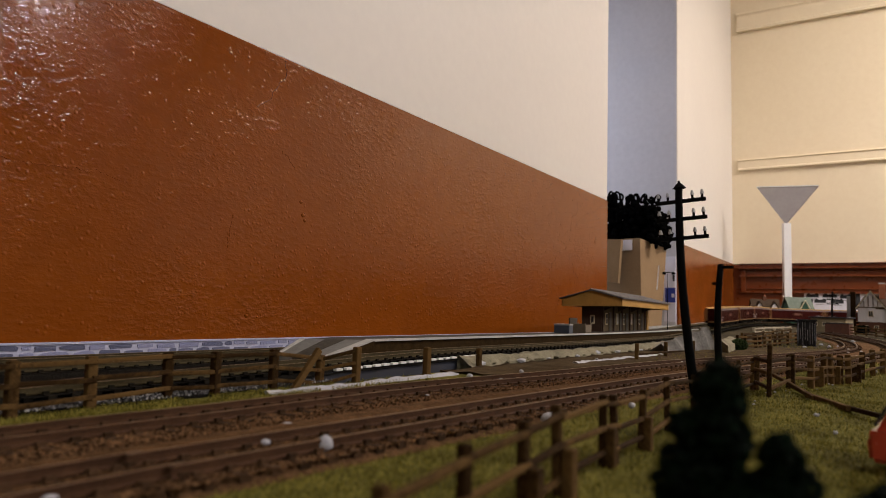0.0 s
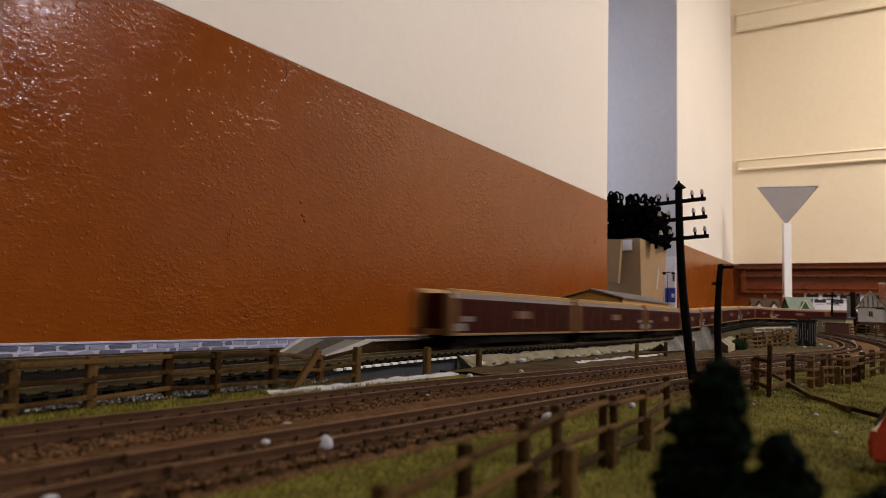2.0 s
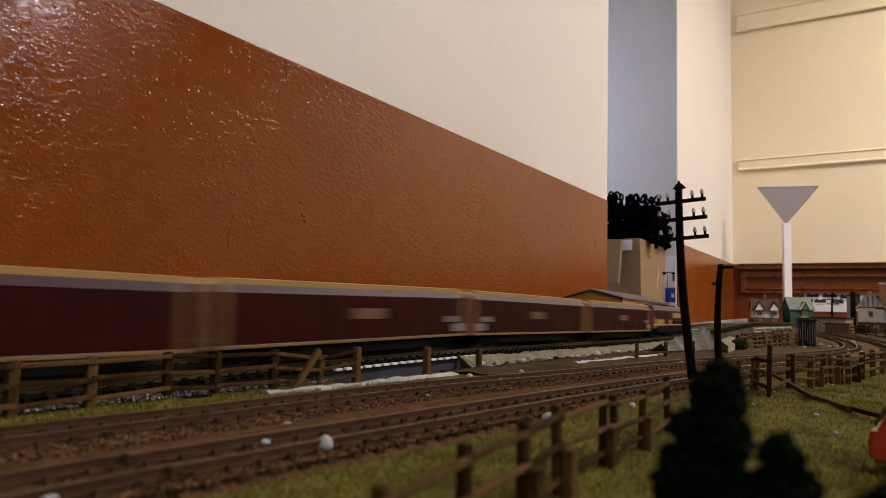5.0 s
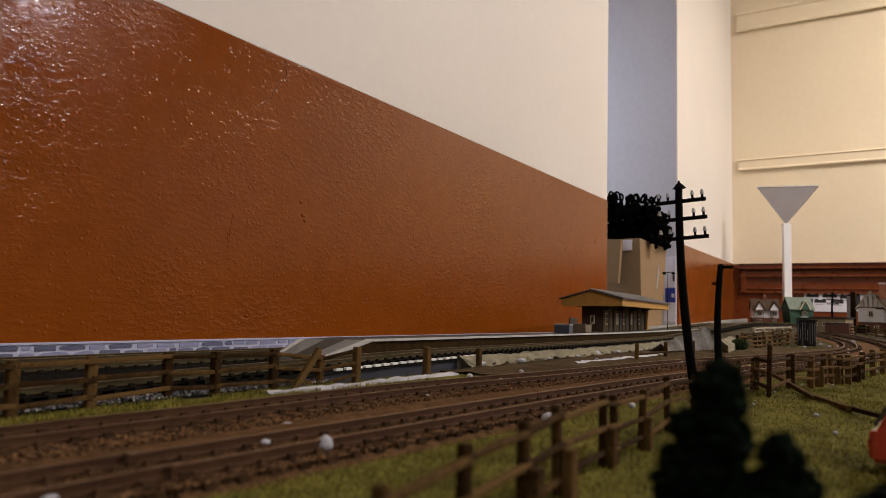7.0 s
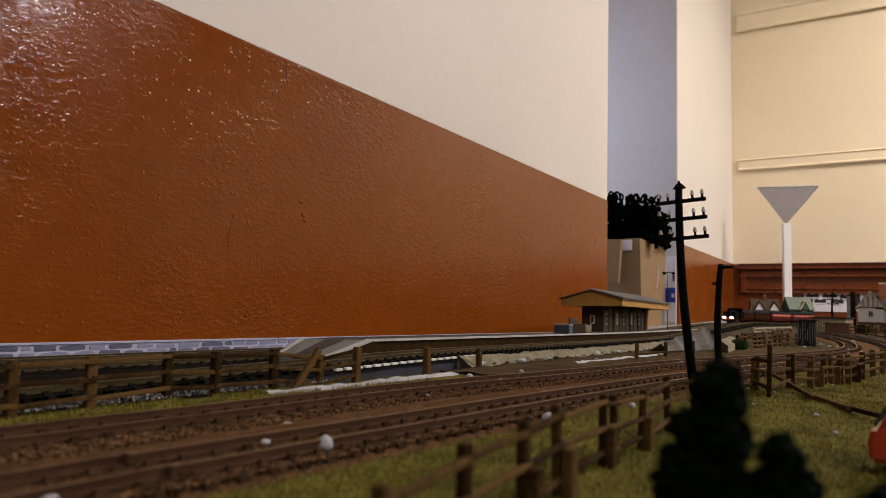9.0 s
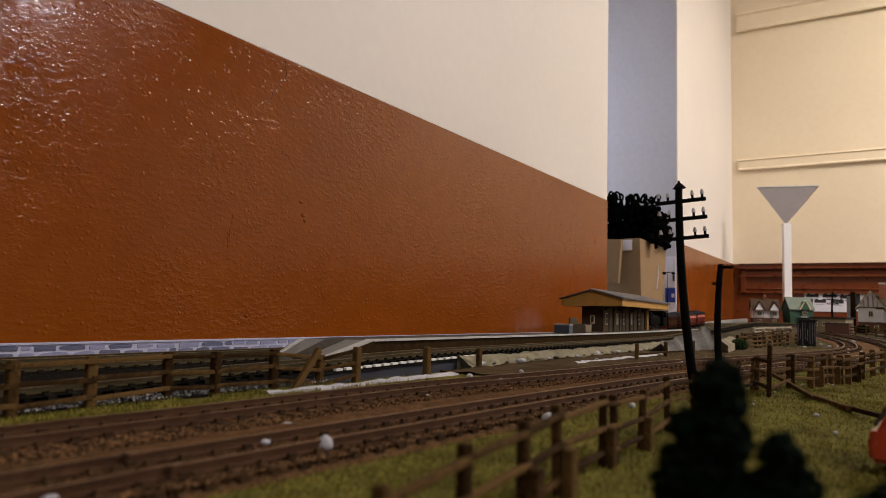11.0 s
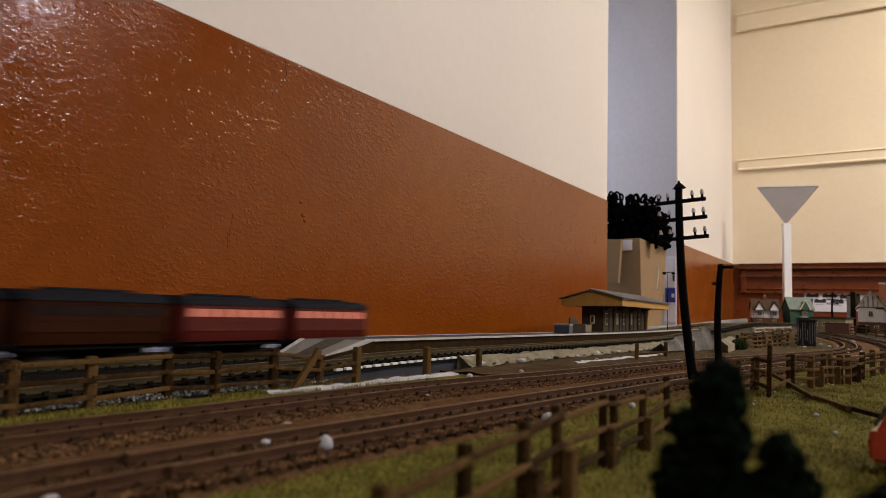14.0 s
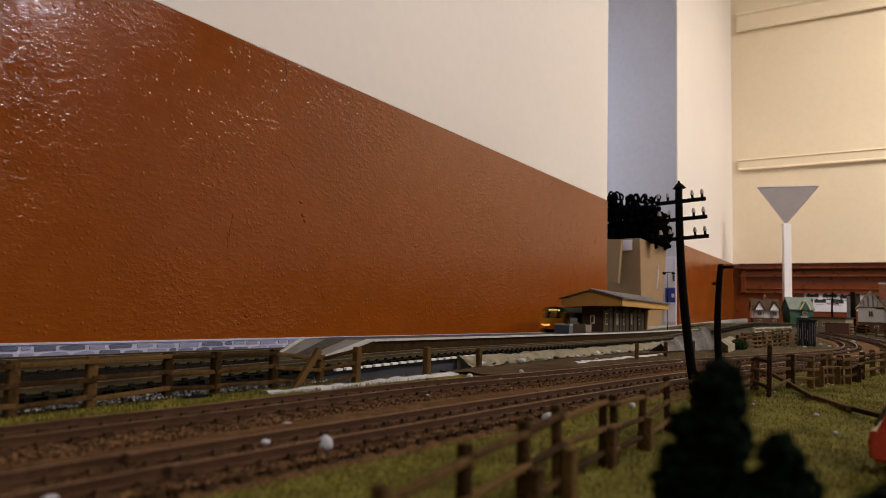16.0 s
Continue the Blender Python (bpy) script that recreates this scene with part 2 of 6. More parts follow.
structure("floor", box(bm_new(), ROOM_X0 - 0.2, ROOM_Y0 - 0.2, FLOOR - 0.1, END_X + 0.2, 1.5, FLOOR), FLOOR_GREY, "grey linoleum floor of the club room")
structure("ceiling", box(bm_new(), ROOM_X0 - 0.2, ROOM_Y0 - 0.2, CEILING, END_X + 0.2, 1.5, CEILING + 0.1), CEILING_DIM, "unseen ceiling kept dark to cut bounced light")
side_wall = structure("wall_north", box(bm_new(), ROOM_X0, WALL_Y + 0.0008, DADO_Z, CORNER_X, WALL_Y + 0.25, CEILING, 0.0010), CREAM_WALL, "cream painted plaster wall above brown dado")
structure("wall_north_dado", box(bm_new(), ROOM_X0, WALL_Y, FLOOR, CORNER_X + 0.002, WALL_Y + 0.25, DADO_Z, 0.0012), BROWN_WALL, "unseen brown dado added to cut bounced light of lumpy plaster")
structure("wall_alcove_upper", box(bm_new(), JAMB_X, WALL2_Y + 0.003, DADO_Z, END_X + 0.2, WALL2_Y + 0.25, CEILING), CREAM_WALL, "cream painted wall above brown dado")
structure("wall_alcove_dado", box(bm_new(), JAMB_X + 0.003, WALL2_Y, FLOOR, END_X + 0.2, WALL2_Y + 0.25, DADO_Z), BROWN_WALL, "unseen brown dado added to cut bounced light near the corner")
structure("wall_jamb", box(bm_new(), JAMB_X - 0.003, WALL2_Y + 0.006, FLOOR, JAMB_X + 0.25, 1.4, CEILING), RECESS_WALL, "pale grey side of a deep recess")
structure("wall_east", box(bm_new(), END_X, ROOM_Y0, DADO_Z, END_X + 0.2, WALL2_Y + 0.01, CEILING), END_CREAM, "yellowish cream end wall with moulded battens")
structure("wall_east_dado", box(bm_new(), END_X - 0.004, ROOM_Y0, FLOOR, END_X + 0.2, WALL2_Y + 0.01, DADO_Z - 0.004), DADO_WOOD, "red-brown gloss painted end wall dado")
# unseen walls; their brown lower halves are added to cut bounced light
structure("wall_south", box(bm_new(), ROOM_X0 - 0.2, ROOM_Y0 - 0.2, DADO_Z, END_X + 0.2, ROOM_Y0, CEILING), CREAM_WALL, "cream painted wall above brown dado")
structure("wall_south_dado", box(bm_new(), ROOM_X0 - 0.2, ROOM_Y0 - 0.2, FLOOR, END_X + 0.2, ROOM_Y0, DADO_Z), BROWN_WALL, "unseen brown dado added to cut bounced light")
structure("wall_west", box(bm_new(), ROOM_X0 - 0.2, ROOM_Y0, DADO_Z, ROOM_X0, WALL_Y + 0.25, CEILING), CREAM_WALL, "cream painted wall above brown dado")
structure("wall_west_dado", box(bm_new(), ROOM_X0 - 0.2, ROOM_Y0, FLOOR, ROOM_X0, WALL_Y + 0.25, DADO_Z), BROWN_WALL, "unseen brown dado added to cut bounced light")
# back of the recess, out of view, with an added window opening
bm = bm_new()
box(bm, CORNER_X - 0.25, 1.30, FLOOR, JAMB_X + 0.25, 1.4, 0.35)
box(bm, CORNER_X - 0.25, 1.30, 1.15, JAMB_X + 0.25, 1.4, CEILING)
box(bm, CORNER_X - 0.25, 1.30, 0.35, 1.55, 1.4, 1.15)
box(bm, 2.25, 1.30, 0.35, JAMB_X + 0.25, 1.4, 1.15)
structure("wall_recess_back", bm, RECESS_WALL, "pale grey back wall of the recess")
structure("wall_recess_side", box(bm_new(), CORNER_X - 0.25, WALL_Y + 0.25, FLOOR, CORNER_X - 0.003, 1.30, CEILING), RECESS_WALL, "pale grey side of the recess")
GLASS = bpy.data.materials.new("window_glass")
GLASS.use_nodes = True
GLASS.node_tree.nodes["Principled BSDF"].inputs["Transmission Weight"].default_value = 1.0
GLASS.node_tree.nodes["Principled BSDF"].inputs["Roughness"].default_value = 0.05
# window out of view, added as the source of the recess's cool light
win = thing("window_1", "unseen white framed window added in the recess", "window", kind="structure")
bm = bm_new()
for x in (1.55, 1.88, 2.22):
    box(bm, x, 1.34, 0.35, x + 0.03, 1.38, 1.15)
box(bm, 1.55, 1.34, 0.35, 2.25, 1.38, 0.38)
box(bm, 1.55, 1.34, 1.12, 2.25, 1.38, 1.15)
part("window_frame", bm, PAINT_WHITE, win)
pane = part("pane", box(bm_new(), 1.575, 1.357, 0.375, 2.225, 1.361, 1.125), GLASS, win)
pane.visible_shadow = False

# mouldings on the end wall
def batten(z0, z1, name, label, material, thick):
    bm = bm_new()
    h = z1 - z0
    prism(bm, [(0, 0), (-thick, 0.0), (-thick, h * 0.12), (-thick * 0.55, h * 0.2), (-thick * 0.55, h * 0.8), (-thick * 0.9, h * 0.9), (-thick * 0.6, h), (0, h)], "y", ROOM_Y0, 0.548)
    ob = structure(name, bm, material, label)
    ob.location = (END_X - 0.001, 0, z0)
    return ob


batten(0.693, 0.742, "trim_batten", "cream painted wooden picture rail batten", END_CREAM, 0.012)
batten(1.318, 1.405, "trim_batten", "cream painted wooden batten high on the wall", END_CREAM, 0.016)
batten(0.262, DADO_Z, "trim_dado_rail", "red-brown gloss dado rail", DADO_WOOD, 0.026)
batten(0.228, 0.256, "trim_dado_moulding", "red-brown moulding under the dado rail", DADO_WOOD, 0.018)
batten(0.160, 0.180, "trim_panel_moulding", "red-brown lower panel moulding", DADO_WOOD, 0.014)
structure("trim_panel_stile", box(bm_new(), END_X - 0.016, 0.520, 0.160, END_X - 0.003, 0.540, 0.256, 0.002), DADO_WOOD, "red-brown upright panel moulding")

for i, (x, y) in enumerate(LAMPS):
    lamp = thing("ceiling_lamp", "white ceiling light panel with a lit diffuser", "lamp", "ceiling lamps", Matrix.Translation((x, y, CEILING)))
    part("housing", box(bm_new(), -0.5, -0.17, -0.05, 0.5, 0.17, 0, 0.01), PAINT_WHITE, lamp)
    part("diffuser", box(bm_new(), -0.46, -0.14, -0.062, 0.46, 0.14, -0.052, 0.004), LAMP_WHITE, lamp)

# ---- baseboard ----
def land(x, y):
    """Height of the scenery between the lines."""
    z = rise(x) - 0.001
    n = noise.noise((x * 14, y * 14, 0.3)) * 0.0016 + noise.noise((x * 60, y * 60, 1.7)) * 0.0007
    near = smoothstep(0.095, 0.06, y) if x < 0.9 else 0
    z += n * (0.35 + 1.4 * near)
    if x < 0.62 and y < 0.085:
        z += 0.0012 * noise.noise((x * 30, y * 30, 7.7))
    dip = smoothstep(0.24, 0.30, x) * smoothstep(0.56, 0.46, x) * smoothstep(0.258, 0.268, y) * smoothstep(0.29, 0.278, y)
    z -= 0.016 * dip
    return z


def ground_patch(name, xs, ys, material, label, height):
    bm = bm_new()
    grid = [[bm.verts.new((x, y, height(x, y))) for y in ys] for x in xs]
    for a, b in zip(grid, grid[1:]):
        for j in range(len(ys) - 1):
            bm.faces.new((a[j], b[j], b[j + 1], a[j + 1]))
    ob = structure(name, bm, material, label)
    for p in ob.data.polygons:
        p.use_smooth = True
    return ob


xs = list(np.concatenate([np.linspace(-3.4, -0.3, 14)[:-1], np.linspace(-0.3, 0.9, 241)[:-1], np.linspace(0.9, 3.26, 100)]))
ys = list(np.concatenate([np.linspace(-0.5, -0.2, 10)[:-1], np.linspace(-0.2, 0.4998, 150)]))
ground_patch("ground", xs, ys, GRASS_GROUND, "olive green static grass scenery of the model railway", land)
ground_patch("ground_return", list(np.linspace(2.2, 3.26, 30)), list(np.linspace(-3.1, -0.4998, 60)), GRASS_GROUND, "olive green scenery on the return board", land)
FAR_EARTH = mat("grey_brown_far_ground", (0.022, 0.017, 0.010), (0.085, 0.068, 0.040), rough=0.95, scale=26, fine=12, bump=0.002, bump_scale=300, spec=0.05)
ground_patch("ground_far", list(np.linspace(1.06, 3.255, 120)), list(np.linspace(-0.45, 0.499, 80)), FAR_EARTH, "bare grey-brown ground round the far curve", lambda x, y: land(x, y) + 0.0008 * smoothstep(1.06, 1.12, x) - 0.0006)
bm = bm_new()
prism(bm, [(-3.4, 0.4995), (3.262, 0.4995), (3.262, -3.1), (2.2, -3.1), (2.2, -0.5), (-3.4, -0.5)], "z", -0.075, -0.025)
structure("baseboard", bm, TIMBER, "timber baseboard under the model railway")
bm = bm_new()
prism(bm, [(-3.4, -0.5), (2.2, -0.5), (2.2, -0.518), (-3.4, -0.518)], "z", -0.11, 0.003)
prism(bm, [(2.182, -0.518), (2.2, -0.518), (2.2, -3.1), (2.182, -3.1)], "z", -0.11, 0.028)
structure("baseboard_edge", bm, TIMBER, "timber edge of the baseboard")
bm = bm_new()
for x in (-3.2, -1.6, 0.0, 1.6, 3.1):
    for y in ((-0.46, 0.42) if x < 3 else (-3.05, -1.6, 0.42)):
        box(bm, x - 0.025, y - 0.025, FLOOR, x + 0.025, y + 0.025, -0.075)
structure("baseboard_legs", bm, TIMBER, "timber legs under the baseboard")


# ---- tracks ----
def track(name, line, s0, s1, near0, near1, ballast, label, bed=0.026, steel=RAIL, timber=SLEEPER):
    t = thing(name, label, "track", "tracks")
    t["kind"] = "structure"
    part("ballast", sweep(bm_new(), line, s0, s1, 0.012, [(-bed, -0.002), (-bed + 0.005, 0.0012), (-0.0155, 0.0018), (-0.0095, 0.0019), (0.0, 0.0019), (0.0095, 0.0019), (0.0155, 0.0018), (bed - 0.005, 0.0012), (bed, -0.002)], wobble=0.0005), ballast, t)
    for side in (-1, 1):
        c = side * 0.00865
        foot, head, web = 0.0011, 0.00055, 0.0003
        z = RAIL_Z
        prof = [(c - foot, z - 0.0027), (c - foot, z - 0.0023), (c - web, z - 0.0020), (c - web, z - 0.0009), (c - head, z - 0.0007), (c - head, z), (c + head, z), (c + head, z - 0.0007), (c + web, z - 0.0009), (c + web, z - 0.0020), (c + foot, z - 0.0023), (c + foot, z - 0.0027)]
        rail = part("rail", sweep(bm_new(), line, s0, s1, 0.02, prof, closed=True), steel, t)
        part("rail_head", sweep(bm_new(), line, s0, s1, 0.02, [(c - head * 0.7, z - 0.0002), (c - head * 0.7, z + 0.0001), (c + head * 0.7, z + 0.0001), (c + head * 0.7, z - 0.0002)], closed=True), RAIL_TOP, rail)
    one = bm_new()
    box(one, -0.0017, -0.0155, 0.0002, 0.0017, 0.0155, 0.0021)
    for side in (-1, 1):
        for off in (-0.0017, 0.0017):
            y = side * 0.00865 + off
            box(one, -0.0012, y - 0.0006, 0.002, 0.0012, y + 0.0006, 0.0033)
    first = part("sleeper", one, timber, t)
    mesh = first.data
    rest = bm_new()
    pitch, made = 0.0092, 0
    n = int((s1 - s0) / pitch)
    for i in range(n):
        s = s0 + (i + 0.5) * pitch
        p, d = line.at(s), line.side(s)
        m = Matrix.Translation(p) @ Matrix.Rotation(math.atan2(d.y, d.x) - math.pi / 2 + random.uniform(-0.02, 0.02), 4, "Z")
        if near0 <= s <= near1:
            ob = first if made == 0 else new("sleeper", mesh)
            ob.parent = t
            ob.matrix_basis = m
            made += 1
        else:
            box(rest, -0.0017, -0.0155, 0.0002, 0.0017, 0.0155, 0.0021, m=m)
    tagged(part("far_sleepers", rest, timber, t), kind="stuff")
    return t


track("track", LINE_D, -1.2, 1.9, 0.0, 1.6, BALLAST, "model railway track in brown ballast, curving away")
track("track", LINE_E, -1.2, 1.95, 0.0, 1.5, BALLAST, "model railway track in brown ballast beside a fence", 0.0185)
track("track", LINE_A, -3.3, 5.2, 0.1, 1.6, DARK_BALLAST, "model railway track along the platform", 0.018, OLIVE_RAIL, BLACK_SLEEPER)
track("track", LINE_B, -3.3, 5.2, 0.1, 1.2, DARK_BALLAST, "model railway track behind the platform", 0.024, OLIVE_RAIL, BLACK_SLEEPER)
track("track", LINE_C, -3.3, 5.2, 0.1, 1.2, DARK_BALLAST, "model railway track beside the wall", 0.024, OLIVE_RAIL, BLACK_SLEEPER)
bm = sweep(bm_new(), LINE_D, -1.2, 1.5, 0.012, [(-0.040, 0.0008), (-0.032, 0.0018), (-0.026, 0.0018), (-0.018, 0.0012)], wobble=0.0006)
structure("ballast_shoulder", bm, BALLAST, "brown ballast between two tracks")

# ---- wall finish and the paper wall ----
STONE_BLUE = mat("printed_stone_paper", (0.095, 0.105, 0.185), (0.25, 0.265, 0.43), rough=0.75, scale=120, per_object=0.9, bump=0.0002, bump_scale=700)
MORTAR = mat("pale_mortar_paper", (0.36, 0.37, 0.50), (0.48, 0.50, 0.65), rough=0.8, scale=90)
CRACK = mat("dark_crack", (0.09, 0.022, 0.007), (0.12, 0.03, 0.01), rough=0.6, scale=80)
PALE_CARD = mat("pale_grey_card", (0.22, 0.215, 0.20), (0.32, 0.315, 0.30), rough=0.8, scale=60, bump=0.0002, bump_scale=600)
PLATFORM_TOP = mat("weathered_platform_surface", (0.048, 0.0416, 0.0328), (0.084, 0.0736, 0.0592), rough=0.85, scale=50, bump=0.0002, bump_scale=700, spec=0.1)
PLATFORM_EDGE = mat("whitened_platform_edge", (0.50, 0.49, 0.46), (0.34, 0.33, 0.31), rough=0.8, scale=70)
PLATFORM_BRICK = mat("dark_platform_brick", (0.020, 0.011, 0.0035), (0.042, 0.024, 0.008), rough=0.9, spec=0.05, scale=200, bump=0.0003, bump_scale=800)
FENCE_WOOD = mat("weathered_model_timber", (0.026, 0.0130, 0.0038), (0.105, 0.060, 0.020), rough=0.85, spec=0.06, scale=150, fine=5, bump=0.0003, bump_scale=900, per_object=0.4)
POLE_BLACK = mat("black_pole_plastic", (0.0020, 0.0019, 0.0018), (0.0042, 0.0039, 0.0036), rough=0.8, spec=0.05, scale=150)
INSULATOR = mat("milky_insulator", (0.30, 0.29, 0.28), (0.22, 0.21, 0.20), rough=0.3, scale=90)
FOAM_WHITE = mat("white_polystyrene", (0.46, 0.46, 0.49), (0.36, 0.36, 0.40), rough=0.7, scale=200, bump=0.0004, bump_scale=700)
BANK_KHAKI = mat("khaki_plaster_bank", (0.105, 0.092, 0.052), (0.250, 0.222, 0.142), rough=0.95, scale=45, fine=8, bump=0.0008, bump_scale=350)
DARK_NAVY = mat("dark_blue_grey", (0.007, 0.009, 0.017), (0.016, 0.020, 0.034), rough=0.7, scale=60)
CARTON = mat("brown_cardboard", (0.215, 0.132, 0.060), (0.265, 0.170, 0.082), rough=0.8, scale=18, fine=12, bump=0.0002, bump_scale=200)
LABEL_WHITE = mat("white_paper_label", (0.72, 0.70, 0.77), (0.80, 0.78, 0.84), rough=0.6, scale=40)
BLACK_FLUFF = mat("black_foam_foliage", (0.0018, 0.0018, 0.0018), (0.0035, 0.0035, 0.0035), rough=1.0, scale=60, spec=0.0)
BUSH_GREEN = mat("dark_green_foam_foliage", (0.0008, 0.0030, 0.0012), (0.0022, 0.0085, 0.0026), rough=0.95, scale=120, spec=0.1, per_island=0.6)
CANOPY_OCHRE = mat("ochre_canopy_paint", (0.36, 0.19, 0.035), (0.44, 0.24, 0.05), rough=0.6, scale=70)
SLATE = mat("grey_slate_card", (0.070, 0.062, 0.060), (0.125, 0.112, 0.108), rough=0.75, scale=70, bump=0.0003, bump_scale=500)
STATION_BRICK = mat("dark_station_brick", (0.035, 0.017, 0.009), (0.055, 0.028, 0.015), rough=0.85, scale=160, bump=0.0002, bump_scale=900)
STATION_TAN = mat("tan_station_timber", (0.070, 0.047, 0.017), (0.105, 0.073, 0.029), rough=0.8, scale=90)
CREAM_TRIM = mat("cream_trim", (0.62, 0.55, 0.38), (0.55, 0.48, 0.33), rough=0.6, scale=90)
DARK_DOOR = mat("dark_door_paint", (0.02, 0.016, 0.012), (0.035, 0.028, 0.02), rough=0.5, scale=90)
WINDOW_PALE = mat("pale_window_print", (0.42, 0.42, 0.40), (0.34, 0.35, 0.34), rough=0.3, scale=60)
HOUSE_WHITE = mat("whitewashed_house_wall", (0.58, 0.56, 0.57), (0.70, 0.68, 0.69), rough=0.8, scale=60)
HOUSE_BRICK = mat("red_house_brick", (0.09, 0.034, 0.017), (0.13, 0.052, 0.026), rough=0.85, scale=120)
HOUSE_GREEN = mat("green_house_paint", (0.006, 0.042, 0.018), (0.011, 0.06, 0.027), rough=0.6, scale=60)
ROOF_BROWN = mat("brown_tiled_roof", (0.045, 0.030, 0.020), (0.080, 0.055, 0.038), rough=0.85, scale=120, bump=0.0004, bump_scale=500, spec=0.1)
ROOF_GREEN = mat("grey_green_roof", (0.10, 0.13, 0.10), (0.15, 0.18, 0.145), rough=0.8, scale=90)
TERRACOTTA = mat("terracotta_chimney", (0.45, 0.17, 0.09), (0.38, 0.14, 0.07), rough=0.7, scale=90)
TANK_GREY = mat("corrugated_grey_iron", (0.006, 0.006, 0.007), (0.022, 0.022, 0.025), rough=0.7, spec=0.3, scale=60, metal=0.2)
CAR_RED = mat("red_car_paint", (0.36, 0.03, 0.018), (0.42, 0.04, 0.024), rough=0.25, coat=0.4, scale=60)
TYRE = mat("black_tyre", (0.012, 0.012, 0.012), (0.02, 0.02, 0.02), rough=0.8, scale=60)
SIGN_GREY = mat("grey_painted_board", (0.33, 0.31, 0.32), (0.37, 0.35, 0.36), rough=0.6, scale=14)
SIGN_BLUE = mat("blue_sign", (0.015, 0.035, 0.26), (0.02, 0.045, 0.30), rough=0.5, scale=60)
PRINT_DARK = mat("dark_print", (0.010, 0.010, 0.012), (0.025, 0.025, 0.03), rough=0.6, scale=200)
CRATE_BROWN = mat("brown_crate", (0.10, 0.078, 0.05), (0.15, 0.115, 0.075), rough=0.8, scale=120)
CRATE_BLUE = mat("slate_blue_crate", (0.030, 0.038, 0.058), (0.045, 0.056, 0.082), rough=0.7, scale=120)


def crack(points, width, material=CRACK):
    """A thin broken line in the plaster, standing a hair proud of the paint."""
    bm = bm_new()
    pts = [Vector((x, WALL_Y - 0.0004, z)) for x, z in points]
    fine = []
    for a, b in zip(pts, pts[1:]):
        for j in range(6):
            p = a.lerp(b, j / 6)
            fine.append(p + Vector((random.uniform(-1, 1) * 0.0016, 0, random.uniform(-1, 1) * 0.0016)))
    fine.append(pts[-1])
    for a, b in zip(fine, fine[1:]):
        w = width * random.uniform(0.4, 1.1)
        cyl(bm, a, b, w, w * 0.9, seg=5)
    return tagged(part("crack", bm, material, None), "fine crack in the brown painted plaster", "crack", "plaster cracks", "structure")


crack([(0.488, 0.283), (0.491, 0.267), (0.478, 0.253), (0.470, 0.238), (0.455, 0.227)], 0.00036)
crack([(0.22, 0.139), (0.245, 0.133), (0.268, 0.135), (0.30, 0.137), (0.332, 0.133)], 0.00024, BROWN_WALL)
crack([(0.490, 0.191), (0.499, 0.187), (0.507, 0.177)], 0.00034, BROWN_WALL)
crack([(0.432, 0.122), (0.429, 0.105), (0.427, 0.09)], 0.00026, BROWN_WALL)
for x, z, r in ((0.519, 0.146, 0.0017), (0.523, 0.133, 0.0022), (0.526, 0.128, 0.0018), (0.455, 0.031, 0.0018), (0.468, 0.030, 0.0010), (0.365, 0.190, 0.0012), (0.61, 0.20, 0.0012), (1.36, 0.19, 0.0025)):
    bm = bm_new()
    bmesh.ops.create_icosphere(bm, subdivisions=2, radius=r)
    for v in bm.verts:
        v.co = Vector((v.co.x * 1.3 + random.uniform(-1, 1) * r * 0.2, v.co.y * 0.5, v.co.z + random.uniform(-1, 1) * r * 0.2))
    simple("plaster_lump", bm, BROWN_WALL, "small lump in the painted plaster", "lump", "plaster lumps", "structure", Matrix.Translation((x, WALL_Y, z)), True)

paper = thing("paper_stone_wall", "printed blue-grey stone paper along the foot of the wall", "model wall")
part("mortar_sheet", box(bm_new(), -0.6, WALL_Y - 0.0022, -0.012, CORNER_X, WALL_Y - 0.0004, 0.0092), MORTAR, paper)
part("capping", box(bm_new(), -0.6, WALL_Y - 0.0034, 0.0088, CORNER_X, WALL_Y - 0.0004, 0.0104, 0.0003), MORTAR, paper, "white paper capping edge")
variants = []
for k in range(8):
    bm = bm_new()
    ring = [(-0.5, -0.3), (-0.44, -0.48), (-0.1, -0.5), (0.3, -0.47), (0.47, -0.45), (0.5, 0.1), (0.46, 0.46), (0.05, 0.5), (-0.42, 0.46), (-0.5, 0.2)]
    ring = [(u * random.uniform(0.80, 1.0), v * random.uniform(0.60, 1.12)) for u, v in ring]
    prism(bm, ring, "y", -0.0004, 0.0006)
    me = bpy.data.meshes.new("stone")
    bm.to_mesh(me)
    bm.free()
    me.materials.append(STONE_BLUE)
    variants.append(me)
for row, (z0, z1) in enumerate(((-0.0055, -0.0010), (-0.0006, 0.0040), (0.0043, 0.0088))):
    x = 0.14 + row * 0.005
    while x < (1.40 if row else 0.75):
        w = random.uniform(0.007, 0.026) * (1.6 if x > 0.8 else 1)
        ob = new("stone", random.choice(variants))
        ob.parent = paper
        ob.matrix_basis = Matrix.Translation((x + w / 2, WALL_Y - 0.0024, (z0 + z1) / 2 + random.uniform(-0.0004, 0.0004))) @ Matrix.Diagonal((w * 0.94, 1, (z1 - z0) * random.uniform(0.80, 0.97), 1))
        x += w + 0.0003

# ---- far ground and recess ----
structure("recess_sill", box(bm_new(), CORNER_X + 0.003, WALL_Y + 0.0003, -0.06, JAMB_X - 0.004, 1.299, 0.004), PALE_CARD, "pale board in the recess")
bm = bm_new()
prism(bm, [(1.50, -0.02), (3.24, -0.02), (3.24, 0.050), (2.9, 0.044), (2.14, 0.023), (1.50, 0.014)], "y", 0.512, 0.524)
simple("low_back_wall", bm, PALE_CARD, "pale grey card wall behind the tracks", "model wall")
bm = bm_new()
